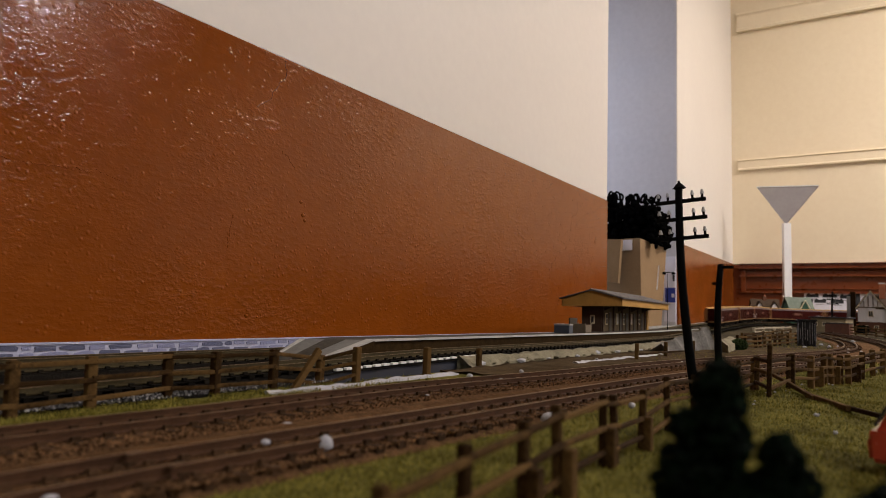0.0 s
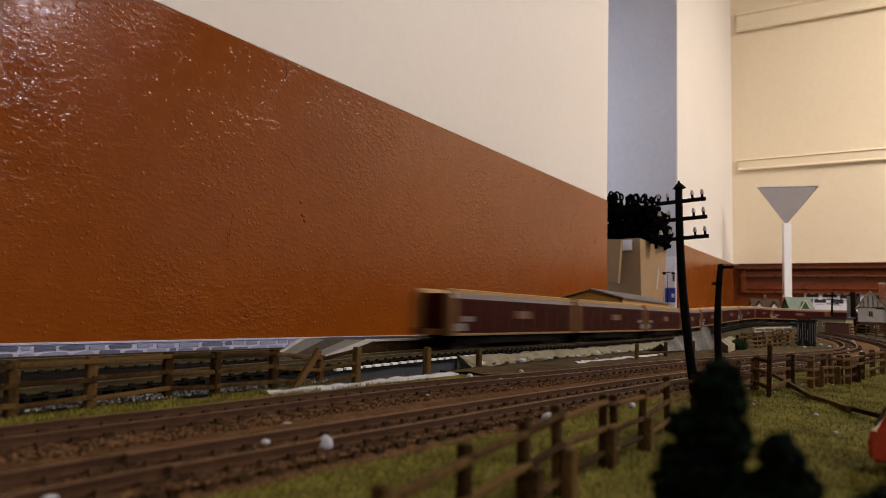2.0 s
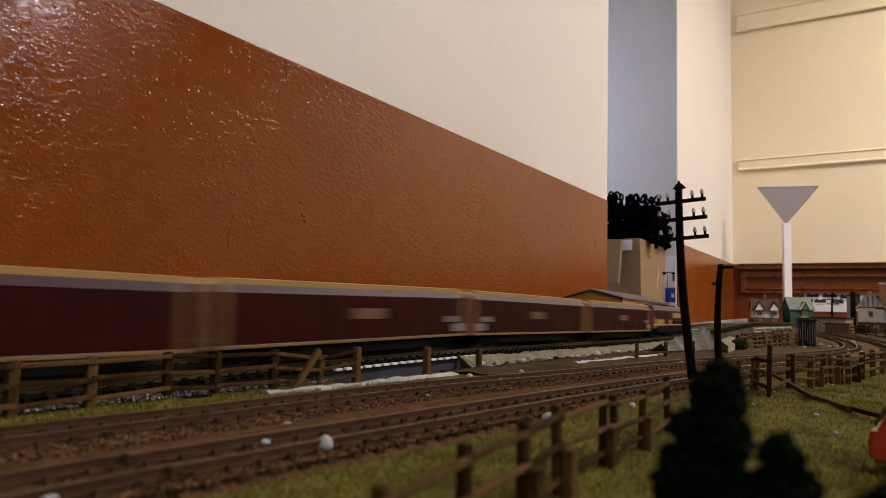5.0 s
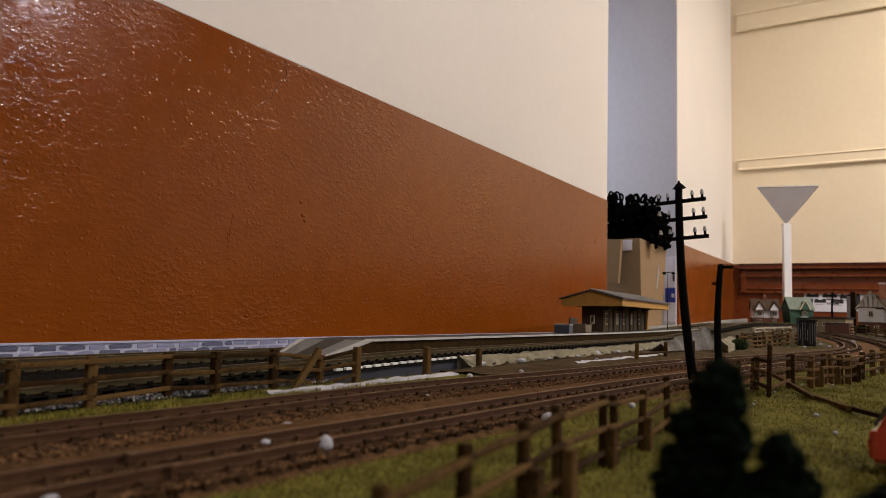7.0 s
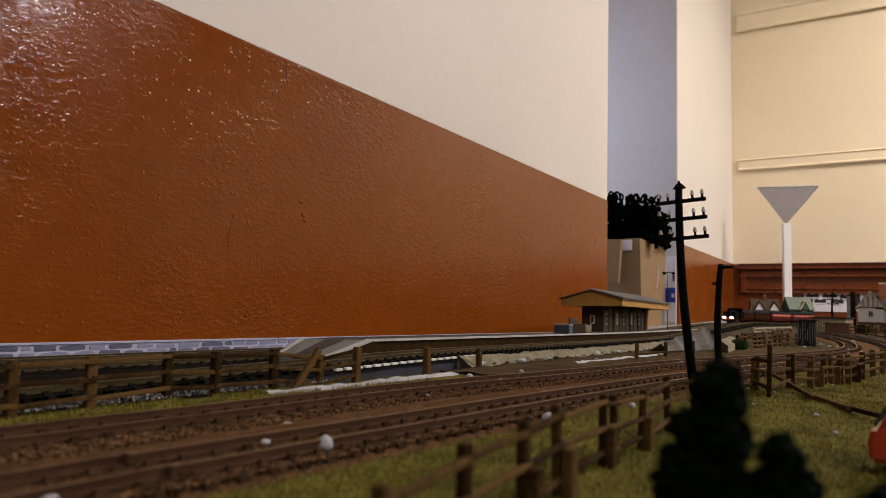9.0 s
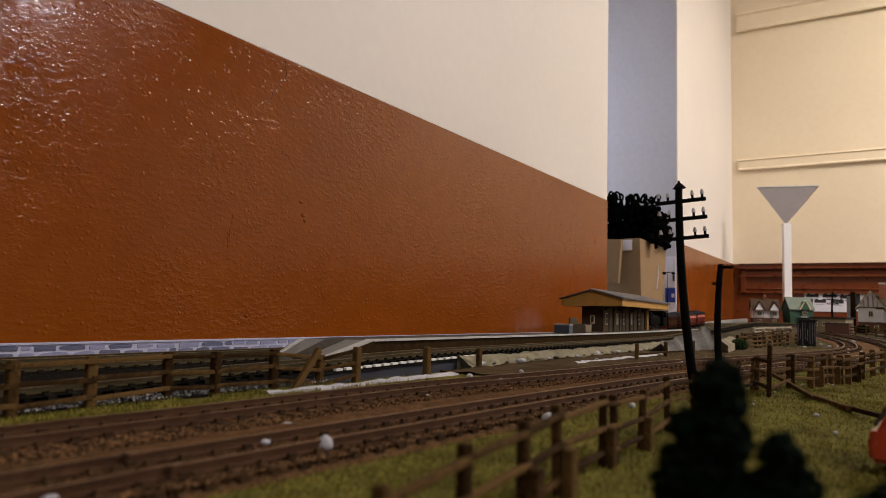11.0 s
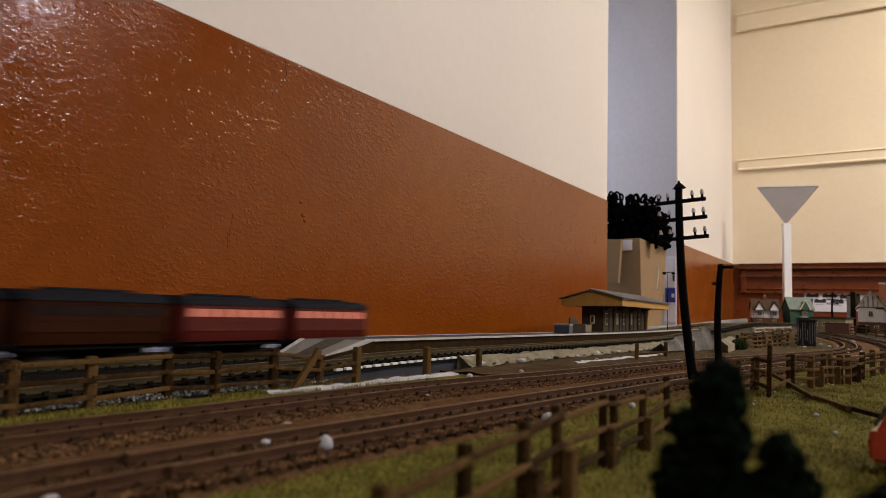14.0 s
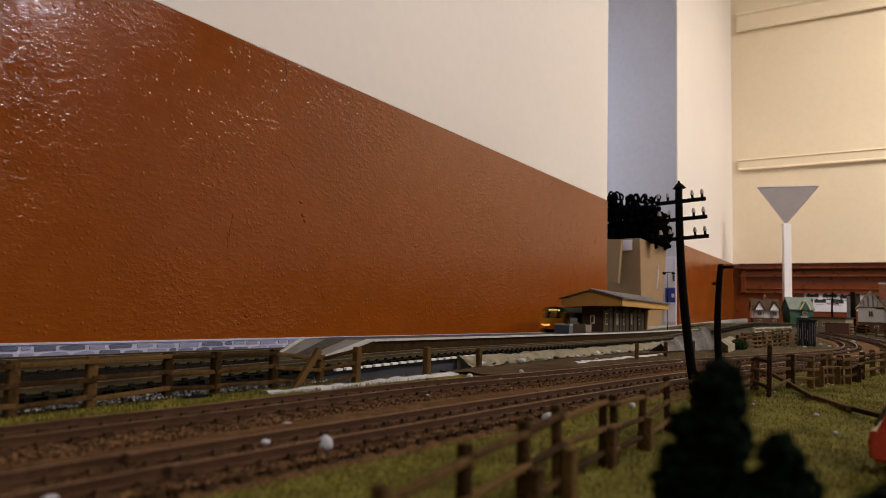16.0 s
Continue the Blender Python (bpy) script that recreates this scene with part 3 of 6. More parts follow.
prism(bm, [(2.32, -0.05), (3.26, -0.05), (3.26, 0.024), (2.32, 0.020)], "y", 0.4998, 0.571)
structure("ground_back", bm, EARTH, "bare board behind the back tracks")

# ---- platform and station ----
plat = thing("platform", "long station platform with whitened edge and sloping end", "platform")


def plat_front(x):
    return LINE_A.at(x).y + 0.0210


P0, P1, PZ = 0.402, 1.62, 0.0184
xs_p = [P0 + (P1 - P0) * i / 60 for i in range(61)]


def strip(bm, xs, f0, f1, z0, z1):
    rows = [[bm.verts.new((x, f0(x), z0)), bm.verts.new((x, f1(x), z0)), bm.verts.new((x, f1(x), z1)), bm.verts.new((x, f0(x), z1))] for x in xs]
    for a, b in zip(rows, rows[1:]):
        for j in range(4):
            bm.faces.new((a[j], a[(j + 1) % 4], b[(j + 1) % 4], b[j]))
    bm.faces.new(rows[0][::-1])
    bm.faces.new(rows[-1])
    bmesh.ops.recalc_face_normals(bm, faces=bm.faces)
    return bm


part("wall", strip(bm_new(), xs_p, lambda x: plat_front(x) + 0.0012, lambda x: plat_front(x) + 0.039, -0.004, PZ - 0.0013), PLATFORM_BRICK, plat, "dark brown brick platform face")
part("surface", strip(bm_new(), xs_p, lambda x: plat_front(x) + 0.0045, lambda x: plat_front(x) + 0.040, PZ - 0.0013, PZ), PLATFORM_TOP, plat)
part("edge", strip(bm_new(), xs_p, lambda x: plat_front(x) - 0.0008, lambda x: plat_front(x) + 0.0044, PZ - 0.0013, PZ + 0.0003), PLATFORM_EDGE, plat, "white painted platform edge")
RAMP_GREY = mat("grey_ramp_card", (0.13, 0.125, 0.115), (0.19, 0.185, 0.17), rough=0.85, scale=60, bump=0.0002, bump_scale=500)
# the sloping end: its foot and head lines run askew
Y_RAMP = plat_front(0.4)


def hexa(bm, low, high):
    a, b = [bm.verts.new(v) for v in low], [bm.verts.new(v) for v in high]
    bm.faces.new(a[::-1])
    bm.faces.new(b)
    for i in range(4):
        bm.faces.new((a[i], a[(i + 1) % 4], b[(i + 1) % 4], b[i]))
    return bm


def ramp_foot(u):
    return Vector((0.3525 - 0.006 * u, Y_RAMP + 0.040 * u, 0.0076))


def ramp_head(u):
    return Vector((P0 - 0.0005 - 0.032 * u, Y_RAMP + 0.040 * u, PZ - 0.0008 * u))


for u0, u1, m, lab in ((-0.02, 0.09, PLATFORM_EDGE, "white ramp edge"), (0.095, 0.38, RAMP_GREY, "grey ramp board"), (0.385, 0.66, PLATFORM_TOP, "darker grey ramp board"), (0.665, 0.93, RAMP_GREY, "grey ramp board"), (0.935, 1.0, PLATFORM_EDGE, "white ramp edge")):
    top = [ramp_foot(u0), ramp_head(u0), ramp_head(u1), ramp_foot(u1)]
    lift = Vector((0, 0, 0.0006 if m is PLATFORM_EDGE else 0.0))
    if m is PLATFORM_EDGE:
        part("ramp_side", hexa(bm_new(), [Vector((v.x, v.y, -0.004)) for v in top], [v - lift * 1.5 for v in top]), PLATFORM_BRICK, plat)
        part("ramp_board", hexa(bm_new(), [v - lift * 1.4 for v in top], [v + lift for v in top]), m, plat, lab)
    else:
        part("ramp_board", hexa(bm_new(), [Vector((v.x, v.y, -0.004)) for v in top], [v + lift for v in top]), m, plat, lab)
head = [ramp_head(0.05), Vector((P0, Y_RAMP + 0.002, PZ)), Vector((P0, Y_RAMP + 0.040, PZ)), ramp_head(1.0)]
part("corner_slab", hexa(bm_new(), [Vector((v.x, v.y, -0.004)) for v in head], head), PLATFORM_TOP, plat)

ST = Matrix.Translation((0.955, 0.3115, PZ - 0.0008)) @ Matrix.Rotation(radians(3.9), 4, "Z")
stn = thing("station_building", "small brown brick station building with ochre canopy and slate roof", "model building", at=ST)
LW, ZB, RISE_R = 0.326, 0.037, 0.002
part("end_wall", box(bm_new(), 0.021, 0.034, 0, 0.0225, 0.063, ZB + 0.004), STATION_BRICK, stn)
part("front_wall", box(bm_new(), 0.0225, 0.034, 0, 0.314, 0.0355, ZB + 0.004), STATION_TAN, stn)
part("back_wall", box(bm_new(), 0.0225, 0.0615, 0, 0.314, 0.063, ZB + 0.004), STATION_BRICK, stn)
part("far_end_wall", box(bm_new(), 0.314, 0.034, 0, 0.3155, 0.063, ZB + 0.004), STATION_BRICK, stn)
part("end_window", box(bm_new(), 0.0202, 0.044, 0.0115, 0.0212, 0.0505, 0.0240, 0.0003), CREAM_TRIM, stn, "cream framed poster board")
part("end_window_pane", box(bm_new(), 0.0198, 0.0455, 0.0135, 0.0206, 0.0490, 0.0220), PRINT_DARK, stn)
for i, x in enumerate((0.040, 0.100, 0.140, 0.190, 0.245)):
    d = part("door", box(bm_new(), x + 0.018, 0.0330, 0.0, x + 0.031, 0.0345, 0.0285, 0.0003), DARK_DOOR, stn)
    wdw = part("window", box(bm_new(), x - 0.001, 0.0331, 0.0105, x + 0.0095, 0.0344, 0.0275, 0.0003), CREAM_TRIM, stn)
    for a, b in ((0.0004, 0.0038), (0.0047, 0.0081)):
        for z0, z1 in ((0.0120, 0.0185), (0.0195, 0.0262)):
            part("pane", box(bm_new(), x + a, 0.0327, z0, x + b, 0.0334, z1), WINDOW_PALE if (i + int(z1 * 1000)) % 2 else DARK_DOOR, wdw)
for x in (0.0225, 0.080, 0.130, 0.180, 0.235, 0.290):
    part("pilaster", box(bm_new(), x, 0.0322, 0, x + 0.005, 0.0342, ZB + 0.002), STATION_BRICK, stn)
part("corner_board", box(bm_new(), 0.300, 0.0318, 0, 0.315, 0.0338, ZB), CANOPY_OCHRE, stn, "ochre painted corner board")
# canopy: a shallow gable with valanced edges
bm = bm_new()
prism(bm, [(0.0, 0.0370), (0.0, 0.0470), (0.043, 0.0580), (0.086, 0.0458), (0.086, 0.0358)], "x", 0.0, 0.004)
part("gable_board", bm, CANOPY_OCHRE, stn)
bm = bm_new()
prism(bm, [(0.0, 0.0370), (0.0, 0.0470), (0.043, 0.0580), (0.086, 0.0458), (0.086, 0.0358)], "x", LW - 0.004, LW)
part("gable_board", bm, CANOPY_OCHRE, stn)
part("fascia", box(bm_new(), 0.0, -0.0005, 0.0372, LW, 0.0015, 0.0472, 0.0004), CANOPY_OCHRE, stn, "ochre canopy fascia")
part("fascia", box(bm_new(), 0.0, 0.0845, 0.0360, LW, 0.0865, 0.0460, 0.0004), CANOPY_OCHRE, stn, "ochre canopy fascia")
part("soffit", box(bm_new(), 0.004, 0.0015, 0.0405, LW - 0.004, 0.0845, 0.0420), STATION_BRICK, stn)
for a, b in (((-0.003, 0.0470), (0.043, 0.0585)), ((0.043, 0.0585), (0.089, 0.0455))):
    bm = bm_new()
    prism(bm, [a, b, (b[0], b[1] + 0.0016), (a[0], a[1] + 0.0016)], "x", -0.004, LW + 0.003)
    part("roof_slope", bm, SLATE, stn)
    for k in range(16):
        x = 0.001 + k * 0.0205
        prism(bm := bm_new(), [(a[0], a[1] + 0.0017), (b[0], b[1] + 0.0017), (b[0], b[1] + 0.0022), (a[0], a[1] + 0.0022)], "x", x, x + 0.0195)
        part("slate_row", bm, SLATE, stn)
part("ridge", cyl(bm_new(), (-0.004, 0.043, 0.0602), (LW + 0.003, 0.043, 0.0602), 0.0012, seg=8), SLATE, stn)
for x in (0.03, 0.11, 0.19, 0.27):
    part("canopy_bracket", prism(bm_new(), [(0.034, 0.0300), (0.034, 0.0405), (0.012, 0.0405)], "x", x, x + 0.0015), STATION_BRICK, stn)

crate = thing("luggage_box", "slate-blue box lying on the platform", "box", at=Matrix.Translation((0.797, 0.331, PZ)) @ Matrix.Rotation(radians(12), 4, "Z"))
part("body", box(bm_new(), -0.012, -0.009, 0, 0.012, 0.009, 0.0095, 0.0005), CRATE_BLUE, crate)
part("lid", box(bm_new(), -0.0125, -0.0095, 0.0095, 0.0125, 0.0095, 0.0112, 0.0004), PALE_CARD, crate, "pale lid")
hut = thing("open_crate", "open brown crate with a raised dark back", "crate", at=Matrix.Translation((0.855, 0.331, PZ)) @ Matrix.Rotation(radians(8), 4, "Z"))
part("base", box(bm_new(), -0.016, -0.009, 0, 0.016, 0.009, 0.0012), CRATE_BROWN, hut)
for y0, y1 in ((-0.009, -0.0078), (0.0078, 0.009)):
    part("side_board", prism(bm_new(), [(-0.016, 0.0), (0.016, 0.0), (0.018, 0.0135), (0.014, 0.0105), (-0.012, 0.0105), (-0.017, 0.0125)], "y", y0, y1), CRATE_BROWN, hut)
part("end_board", box(bm_new(), -0.0168, -0.0078, 0, -0.0155, 0.0078, 0.0115), CRATE_BROWN, hut)
part("back_board", box(bm_new(), -0.022, 0.009, 0.0, 0.015, 0.0108, 0.0185), DARK_DOOR, hut, "dark raised board")

lampost = thing("platform_lamp", "thin black twin-armed platform lamp", "lamp", at=Matrix.Translation((1.345, 0.352, PZ)))
part("column", cyl(bm_new(), (0, 0, 0), (0, 0, 0.108), 0.0007, 0.0005, seg=8), POLE_BLACK, lampost)
part("arm", box(bm_new(), -0.0006, -0.012, 0.107, 0.0006, 0.009, 0.1085), POLE_BLACK, lampost)
for y in (-0.011, 0.006):
    part("lantern", box(bm_new(), -0.002, y - 0.003, 0.1035, 0.002, y + 0.003, 0.1075, 0.0008), POLE_BLACK, lampost)


# ---- fences ----
def rotz(a, b):
    return math.atan2(b[1] - a[1], b[0] - a[0])


def fence(posts, height, rails, label, post_w=0.0034, rail_h=0.0019, material=None, lean=0.04):
    f = thing("fence", label, "fence", "fences")
    material = material or FENCE_WOOD
    tops = []
    for p in posts:
        x, y = p[0], p[1]
        h = p[2] if len(p) > 2 else height
        z = land(x, y)
        bm = bm_new()
        box(bm, -post_w / 2, -post_w / 2, -0.003, post_w / 2, post_w / 2, h, post_w * 0.22)
        ob = part("post", bm, material, f)
        ob.matrix_basis = Matrix.Translation((x, y, z)) @ Euler((random.uniform(-lean, lean), random.uniform(-lean, lean), random.uniform(-0.3, 0.3))).to_matrix().to_4x4()
        tops.append((x, y, z))
    for a, b in zip(tops, tops[1:]):
        for r in rails:
            za, zb = a[2] + r * height + random.uniform(-0.0005, 0.0005), b[2] + r * height + random.uniform(-0.0005, 0.0005)
            bm = bm_new()
            n = math.hypot(b[0] - a[0], b[1] - a[1])
            box(bm, -n / 2 - 0.001, -0.0008, -rail_h / 2, n / 2 + 0.001, 0.0008, rail_h / 2, 0.0005)
            ob = part("rail", bm, material, f)
            d = Vector((b[0] - a[0], b[1] - a[1], zb - za))
            off = Vector((d.y, -d.x, 0)).normalized() * (post_w * 0.35)
            ob.matrix_basis = Matrix.Translation(Vector(((a[0] + b[0]) / 2, (a[1] + b[1]) / 2, (za + zb) / 2)) + off) @ d.to_track_quat("X", "Z").to_matrix().to_4x4()
    return f


LABEL_F = "weathered brown timber post and rail fence"
fence([(0.104, 0.249), (0.127, 0.2505), (0.1575, 0.2545), (0.1955, 0.2605), (0.2165, 0.2555), (0.2505, 0.2545), (0.2915, 0.2615), (0.311, 0.252)], 0.0198, (0.90, 0.57, 0.22), LABEL_F + " beside the brown track", 0.0038)
brace = simple("fence_brace", box(bm_new(), -0.0017, -0.0012, -0.002, 0.0017, 0.0012, 0.024, 0.0004), FENCE_WOOD, "slanting timber brace against the fence", "brace")
brace.matrix_basis = Matrix.Translation((0.259, 0.2475, 0.0005)) @ Matrix.Rotation(radians(42), 4, "Y")
fence([(0.3715, 0.2450)], 0.0182, (), "single weathered timber fence post", 0.004)
fence([(0.4655, 0.2605)], 0.0165, (), "single weathered timber fence post by the bank", 0.0036)
fence([(0.666, 0.203), (0.7455, 0.197), (0.835, 0.190)], 0.0165, (0.35,), "low timber fence by the brown track", 0.0036)
fence([(0.0729, 0.0545), (0.1006, 0.0585), (0.1234, 0.0590), (0.1427, 0.0600), (0.1826, 0.0645), (0.1935, 0.0648), (0.2239, 0.0668), (0.2573, 0.0674), (0.2933, 0.0670), (0.345, 0.0665), (0.395, 0.0672), (0.442, 0.068)], 0.0190, (0.88, 0.55, 0.22), LABEL_F + " on the grass slope", 0.0021, 0.0013)
for x, y, z, a in ((0.1234, 0.0565, 0.006, 0), (0.1826, 0.0622, 0.004, 0), (0.2239, 0.0645, 0.004, 0), (0.1427, 0.0575, 0.003, 0)):
    simple("stake", box(bm_new(), -0.0016, -0.0013, -0.003, 0.0016, 0.0013, 0.0105, 0.0005), FENCE_WOOD, "short dark timber stake propping the fence", "stake", "fence stakes", at=Matrix.Translation((x, y, land(x, y))))
fence([(0.442, 0.0655), (0.400, 0.0535, 0.0265), (0.468, 0.0520)], 0.0200, (0.92, 0.62, 0.25), LABEL_F + " with a bent corner", 0.0023)
fence([(0.470, 0.0505), (0.502, 0.0430), (0.532, 0.0375), (0.546, 0.0345), (0.556, 0.0300), (0.572, 0.0255), (0.614, 0.0190), (0.647, 0.0125), (0.69, 0.0065), (0.74, -0.001)], 0.0205, (0.86, 0.58, 0.30), LABEL_F + " round the grass field", 0.0038)
for x, y in ((0.515, 0.0395), (0.549, 0.0320), (0.590, 0.0215)):
    simple("stake", box(bm_new(), -0.0022, -0.003, -0.003, 0.0022, 0.003, 0.0125, 0.0005), FENCE_WOOD, "short dark timber stake propping the fence", "stake", "fence stakes", at=Matrix.Translation((x, y, land(x, y))))


def lying(a, b, r):
    bm = bm_new()
    a, b = Vector(a), Vector(b)
    d = b - a
    box(bm, -d.length / 2, -r, -r, d.length / 2, r, r, r * 0.4, m=Matrix.Translation((a + b) / 2) @ d.to_track_quat("X", "Z").to_matrix().to_4x4())
    return simple("fallen_rail", bm, FENCE_WOOD, "fallen timber fence rail lying on the grass", "fence rail", "fallen rails")


lying((0.500, 0.0660, 0.0065), (0.400, 0.0330, 0.0020), 0.0011)
lying((0.415, 0.0375, 0.0020), (0.363, 0.0165, 0.0020), 0.0012)
lying((0.375, 0.0205, 0.0018), (0.342, 0.0025, 0.0018), 0.0010)
fence([(1.082, 0.185), (1.108, 0.178), (1.144, 0.170), (1.172, 0.168), (1.205, 0.166), (1.236, 0.163), (1.268, 0.160), (1.30, 0.156), (1.34, 0.149), (1.39, 0.141)], 0.0205, (0.88, 0.55, 0.22), LABEL_F + " beyond the brown tracks", 0.0042, 0.003)
fence([(1.30, 0.215), (1.36, 0.206), (1.42, 0.198), (1.48, 0.190), (1.54, 0.181), (1.60, 0.172)], 0.0190, (0.88, 0.5, 0.2), LABEL_F + " near the far curve", 0.0042, 0.003)
fence([(1.66, 0.250), (1.70, 0.236), (1.74, 0.220), (1.77, 0.206), (1.80, 0.194)], 0.0165, (0.85, 0.4), "pale bleached timber fence beside the far track", 0.0045, 0.003, mat("bleached_model_timber", (0.30, 0.25, 0.18), (0.42, 0.36, 0.27), rough=0.8, scale=90))
fence([(1.90, 0.113), (1.86, 0.088), (1.83, 0.066), (1.80, 0.045), (1.77, 0.026), (1.73, 0.010), (1.70, -0.006)], 0.0200, (0.85, 0.5, 0.2), "dark timber fence before the white house", 0.0038, 0.003)

# ---- poles ----
def telegraph(base, lean_m, height, label, arms):
    t = thing("telegraph_pole", label, "telegraph pole", "telegraph poles", at=Matrix.Translation(base) @ lean_m)
    bm = bm_new()
    rings = []
    for i in range(9):
        u = i / 8
        r = 0.0026 - 0.0006 * u
        rings.append([bm.verts.new((r * math.cos(k * math.pi / 6), 0.0022 * math.sin(u * 3.0) + r * math.sin(k * math.pi / 6), u * height)) for k in range(12)])
    for a, b in zip(rings, rings[1:]):
        for k in range(12):
            bm.faces.new((a[k], a[(k + 1) % 12], b[(k + 1) % 12], b[k]))
    bm.faces.new(rings[0][::-1])
    bm.faces.new(rings[-1])
    part("pole", bm, POLE_BLACK, t, smooth=True)
    if arms:
        part("cap", cyl(cyl(bm_new(), (0, 0, height), (0, 0, height + 0.0028), 0.0038, 0.0012, seg=8), (0, 0, height + 0.0026), (0, 0, height + 0.0042), 0.0007, seg=6), POLE_BLACK, t)
        for k, z in enumerate((height - 0.0075, height - 0.0175, height - 0.0283)):
            arm = part("crossarm", box(bm_new(), -0.0011, -0.0136, z - 0.0010, 0.0011, 0.0136, z + 0.0010, 0.0002), POLE_BLACK, t)
            for y in (-0.0118, -0.0066, 0.0066, 0.0118):
                part("pin", cyl(bm_new(), (0, y, z + 0.001), (0, y, z + 0.0032), 0.0007, seg=6), POLE_BLACK, arm)
                part("insulator", cyl(cyl(bm_new(), (0, y, z + 0.0030), (0, y, z + 0.0043), 0.0012, 0.0009, seg=8), (0, y, z + 0.0043), (0, y, z + 0.0055), 0.0008, 0.0006, seg=8), INSULATOR, arm, "milky insulator")
    else:
        part("bracket", box(bm_new(), -0.001, -0.0090, height - 0.0030, 0.001, 0.0015, height - 0.0010, 0.0002), POLE_BLACK, t)
        part("bracket", box(bm_new(), -0.001, -0.001, height - 0.0145, 0.001, 0.0065, height - 0.0125, 0.0002), POLE_BLACK, t)
    return t


telegraph((0.4015, 0.0905, 0.000), Matrix.Rotation(radians(-4.1), 4, "X") @ Matrix.Rotation(radians(5), 4, "Z"), 0.1125, "leaning black telegraph pole with three insulator arms", True)
telegraph((0.520, 0.1005, 0.000), Matrix.Rotation(radians(1.0), 4, "X") @ Matrix.Rotation(radians(-20), 4, "Z"), 0.078, "short black pole with a broken top bracket", False)
telegraph((2.055, 0.123, 0.022), Matrix.Identity(4), 0.095, "distant black telegraph pole with insulator arms", True)

# ---- trackside clutter ----
def pebble(x, y, r, flat=0.8, z=None, label="white polystyrene ball on the track bed"):
    bm = bm_new()
    bmesh.ops.create_icosphere(bm, subdivisions=3, radius=r)
    seed = random.random() * 50
    for v in bm.verts:
        n = noise.noise(v.co * (0.9 / r) + Vector((seed, 0, 0)))
        v.co *= 1 + 0.16 * n
        v.co.z *= flat
    simple("foam_ball", bm, FOAM_WHITE, label, "foam ball", "foam balls", at=Matrix.Translation((x, y, (land(x, y) if z is None else z) + r * flat * 0.8)), smooth=True)


for x, y, r, fl, z in ((0.1445, 0.1265, 0.0022, 0.95, 0.0022), (0.2365, 0.1035, 0.0027, 0.8, 0.001), (0.3165, 0.0985, 0.0015, 0.9, None), (0.1400, 0.1440, 0.0016, 0.55, 0.002), (0.1715, 0.1665, 0.0020, 0.3, 0.001), (0.376, 0.2165, 0.0019, 0.8, 0.0), (0.437, 0.2115, 0.0016, 0.8, 0.0), (0.0745, 0.1318, 0.0020, 0.50, 0.0022), (0.62, 0.225, 0.0015, 0.8, 0.0), (0.3085, 0.0185, 0.0010, 0.7, None), (0.337, 0.0270, 0.0012, 0.6, None), (1.25, 0.115, 0.003, 0.6, None), (1.31, 0.085, 0.003, 0.6, None), (1.36, 0.10, 0.0035, 0.6, None), (1.52, 0.06, 0.004, 0.6, None), (0.70, 0.012, 0.002, 0.7, None), (0.66, 0.04, 0.0016, 0.6, None)):
    pebble(x, y, r, fl, z)
for i in range(26):
    x = random.uniform(0.30, 0.62)
    pebble(x, 0.075 - 0.11 * (x - 0.3) + random.uniform(-0.022, 0.0), random.uniform(0.0004, 0.0009), 0.7, None, "small pale stone lying in the grass")
for i in range(16):
    s = random.uniform(0.25, 1.3)
    p = LINE_D.at(s) + LINE_D.side(s) * random.uniform(-0.03, 0.02)
    pebble(p.x, p.y, random.uniform(0.0005, 0.0010) * (1 + s), 0.7, p.z + 0.0017, "small white speck of foam on the ballast")


def lumpy_strip(name, xs, f0, f1, z0, z1, material, label, amp, category="bank", freq=60):
    bm = bm_new()
    rows = []
    for x in xs:
        row = []
        for j in range(9):
            t = j / 8
            y = f0(x) + (f1(x) - f0(x)) * t
            z = z0(x) + (z1(x) - z0(x)) * smoothstep(0, 0.8, t)
            n = noise.noise((x * freq, y * freq * 1.6, 3.1)) * amp + noise.noise((x * freq * 4, y * freq * 4, 1.1)) * amp * 0.35
            row.append(bm.verts.new((x + n * 0.5, y + n * 0.8, z + n)))
        row.append(bm.verts.new((x, f1(x) + 0.002, -0.02)))
        row.insert(0, bm.verts.new((x, f0(x) - 0.0015, -0.02)))
        rows.append(row)
    for a, b in zip(rows, rows[1:]):
        for j in range(len(a) - 1):
            bm.faces.new((a[j], b[j], b[j + 1], a[j + 1]))
    bm.faces.new(rows[0][::-1])
    bm.faces.new(rows[-1])
    return simple(name, bm, material, label, category, smooth=True)


bank_x = [0.455 + i * 0.0055 for i in range(170)]
lumpy_strip("plaster_bank", bank_x, lambda x: LINE_A.at(x).y - 0.030 - 0.02 * smoothstep(0.6, 1.2, x) - 0.004 * noise.noise((x * 30, 0, 0)), lambda x: LINE_A.at(x).y - 0.0155, lambda x: -0.0005, lambda x: 0.0062 + rise(x), BANK_KHAKI, "khaki plaster bank below the platform track", 0.0022)
lumpy_strip("foam_bank", [0.235 + i * 0.004 for i in range(42)], lambda x: 0.2375 + 0.02 * (0.31 - x) * smoothstep(0.33, 0.25, x), lambda x: 0.2425 + 0.02 * (0.31 - x) * smoothstep(0.33, 0.25, x), lambda x: -0.0008, lambda x: 0.0006, FOAM_WHITE, "white polystyrene edge by the fence", 0.0012, freq=120)
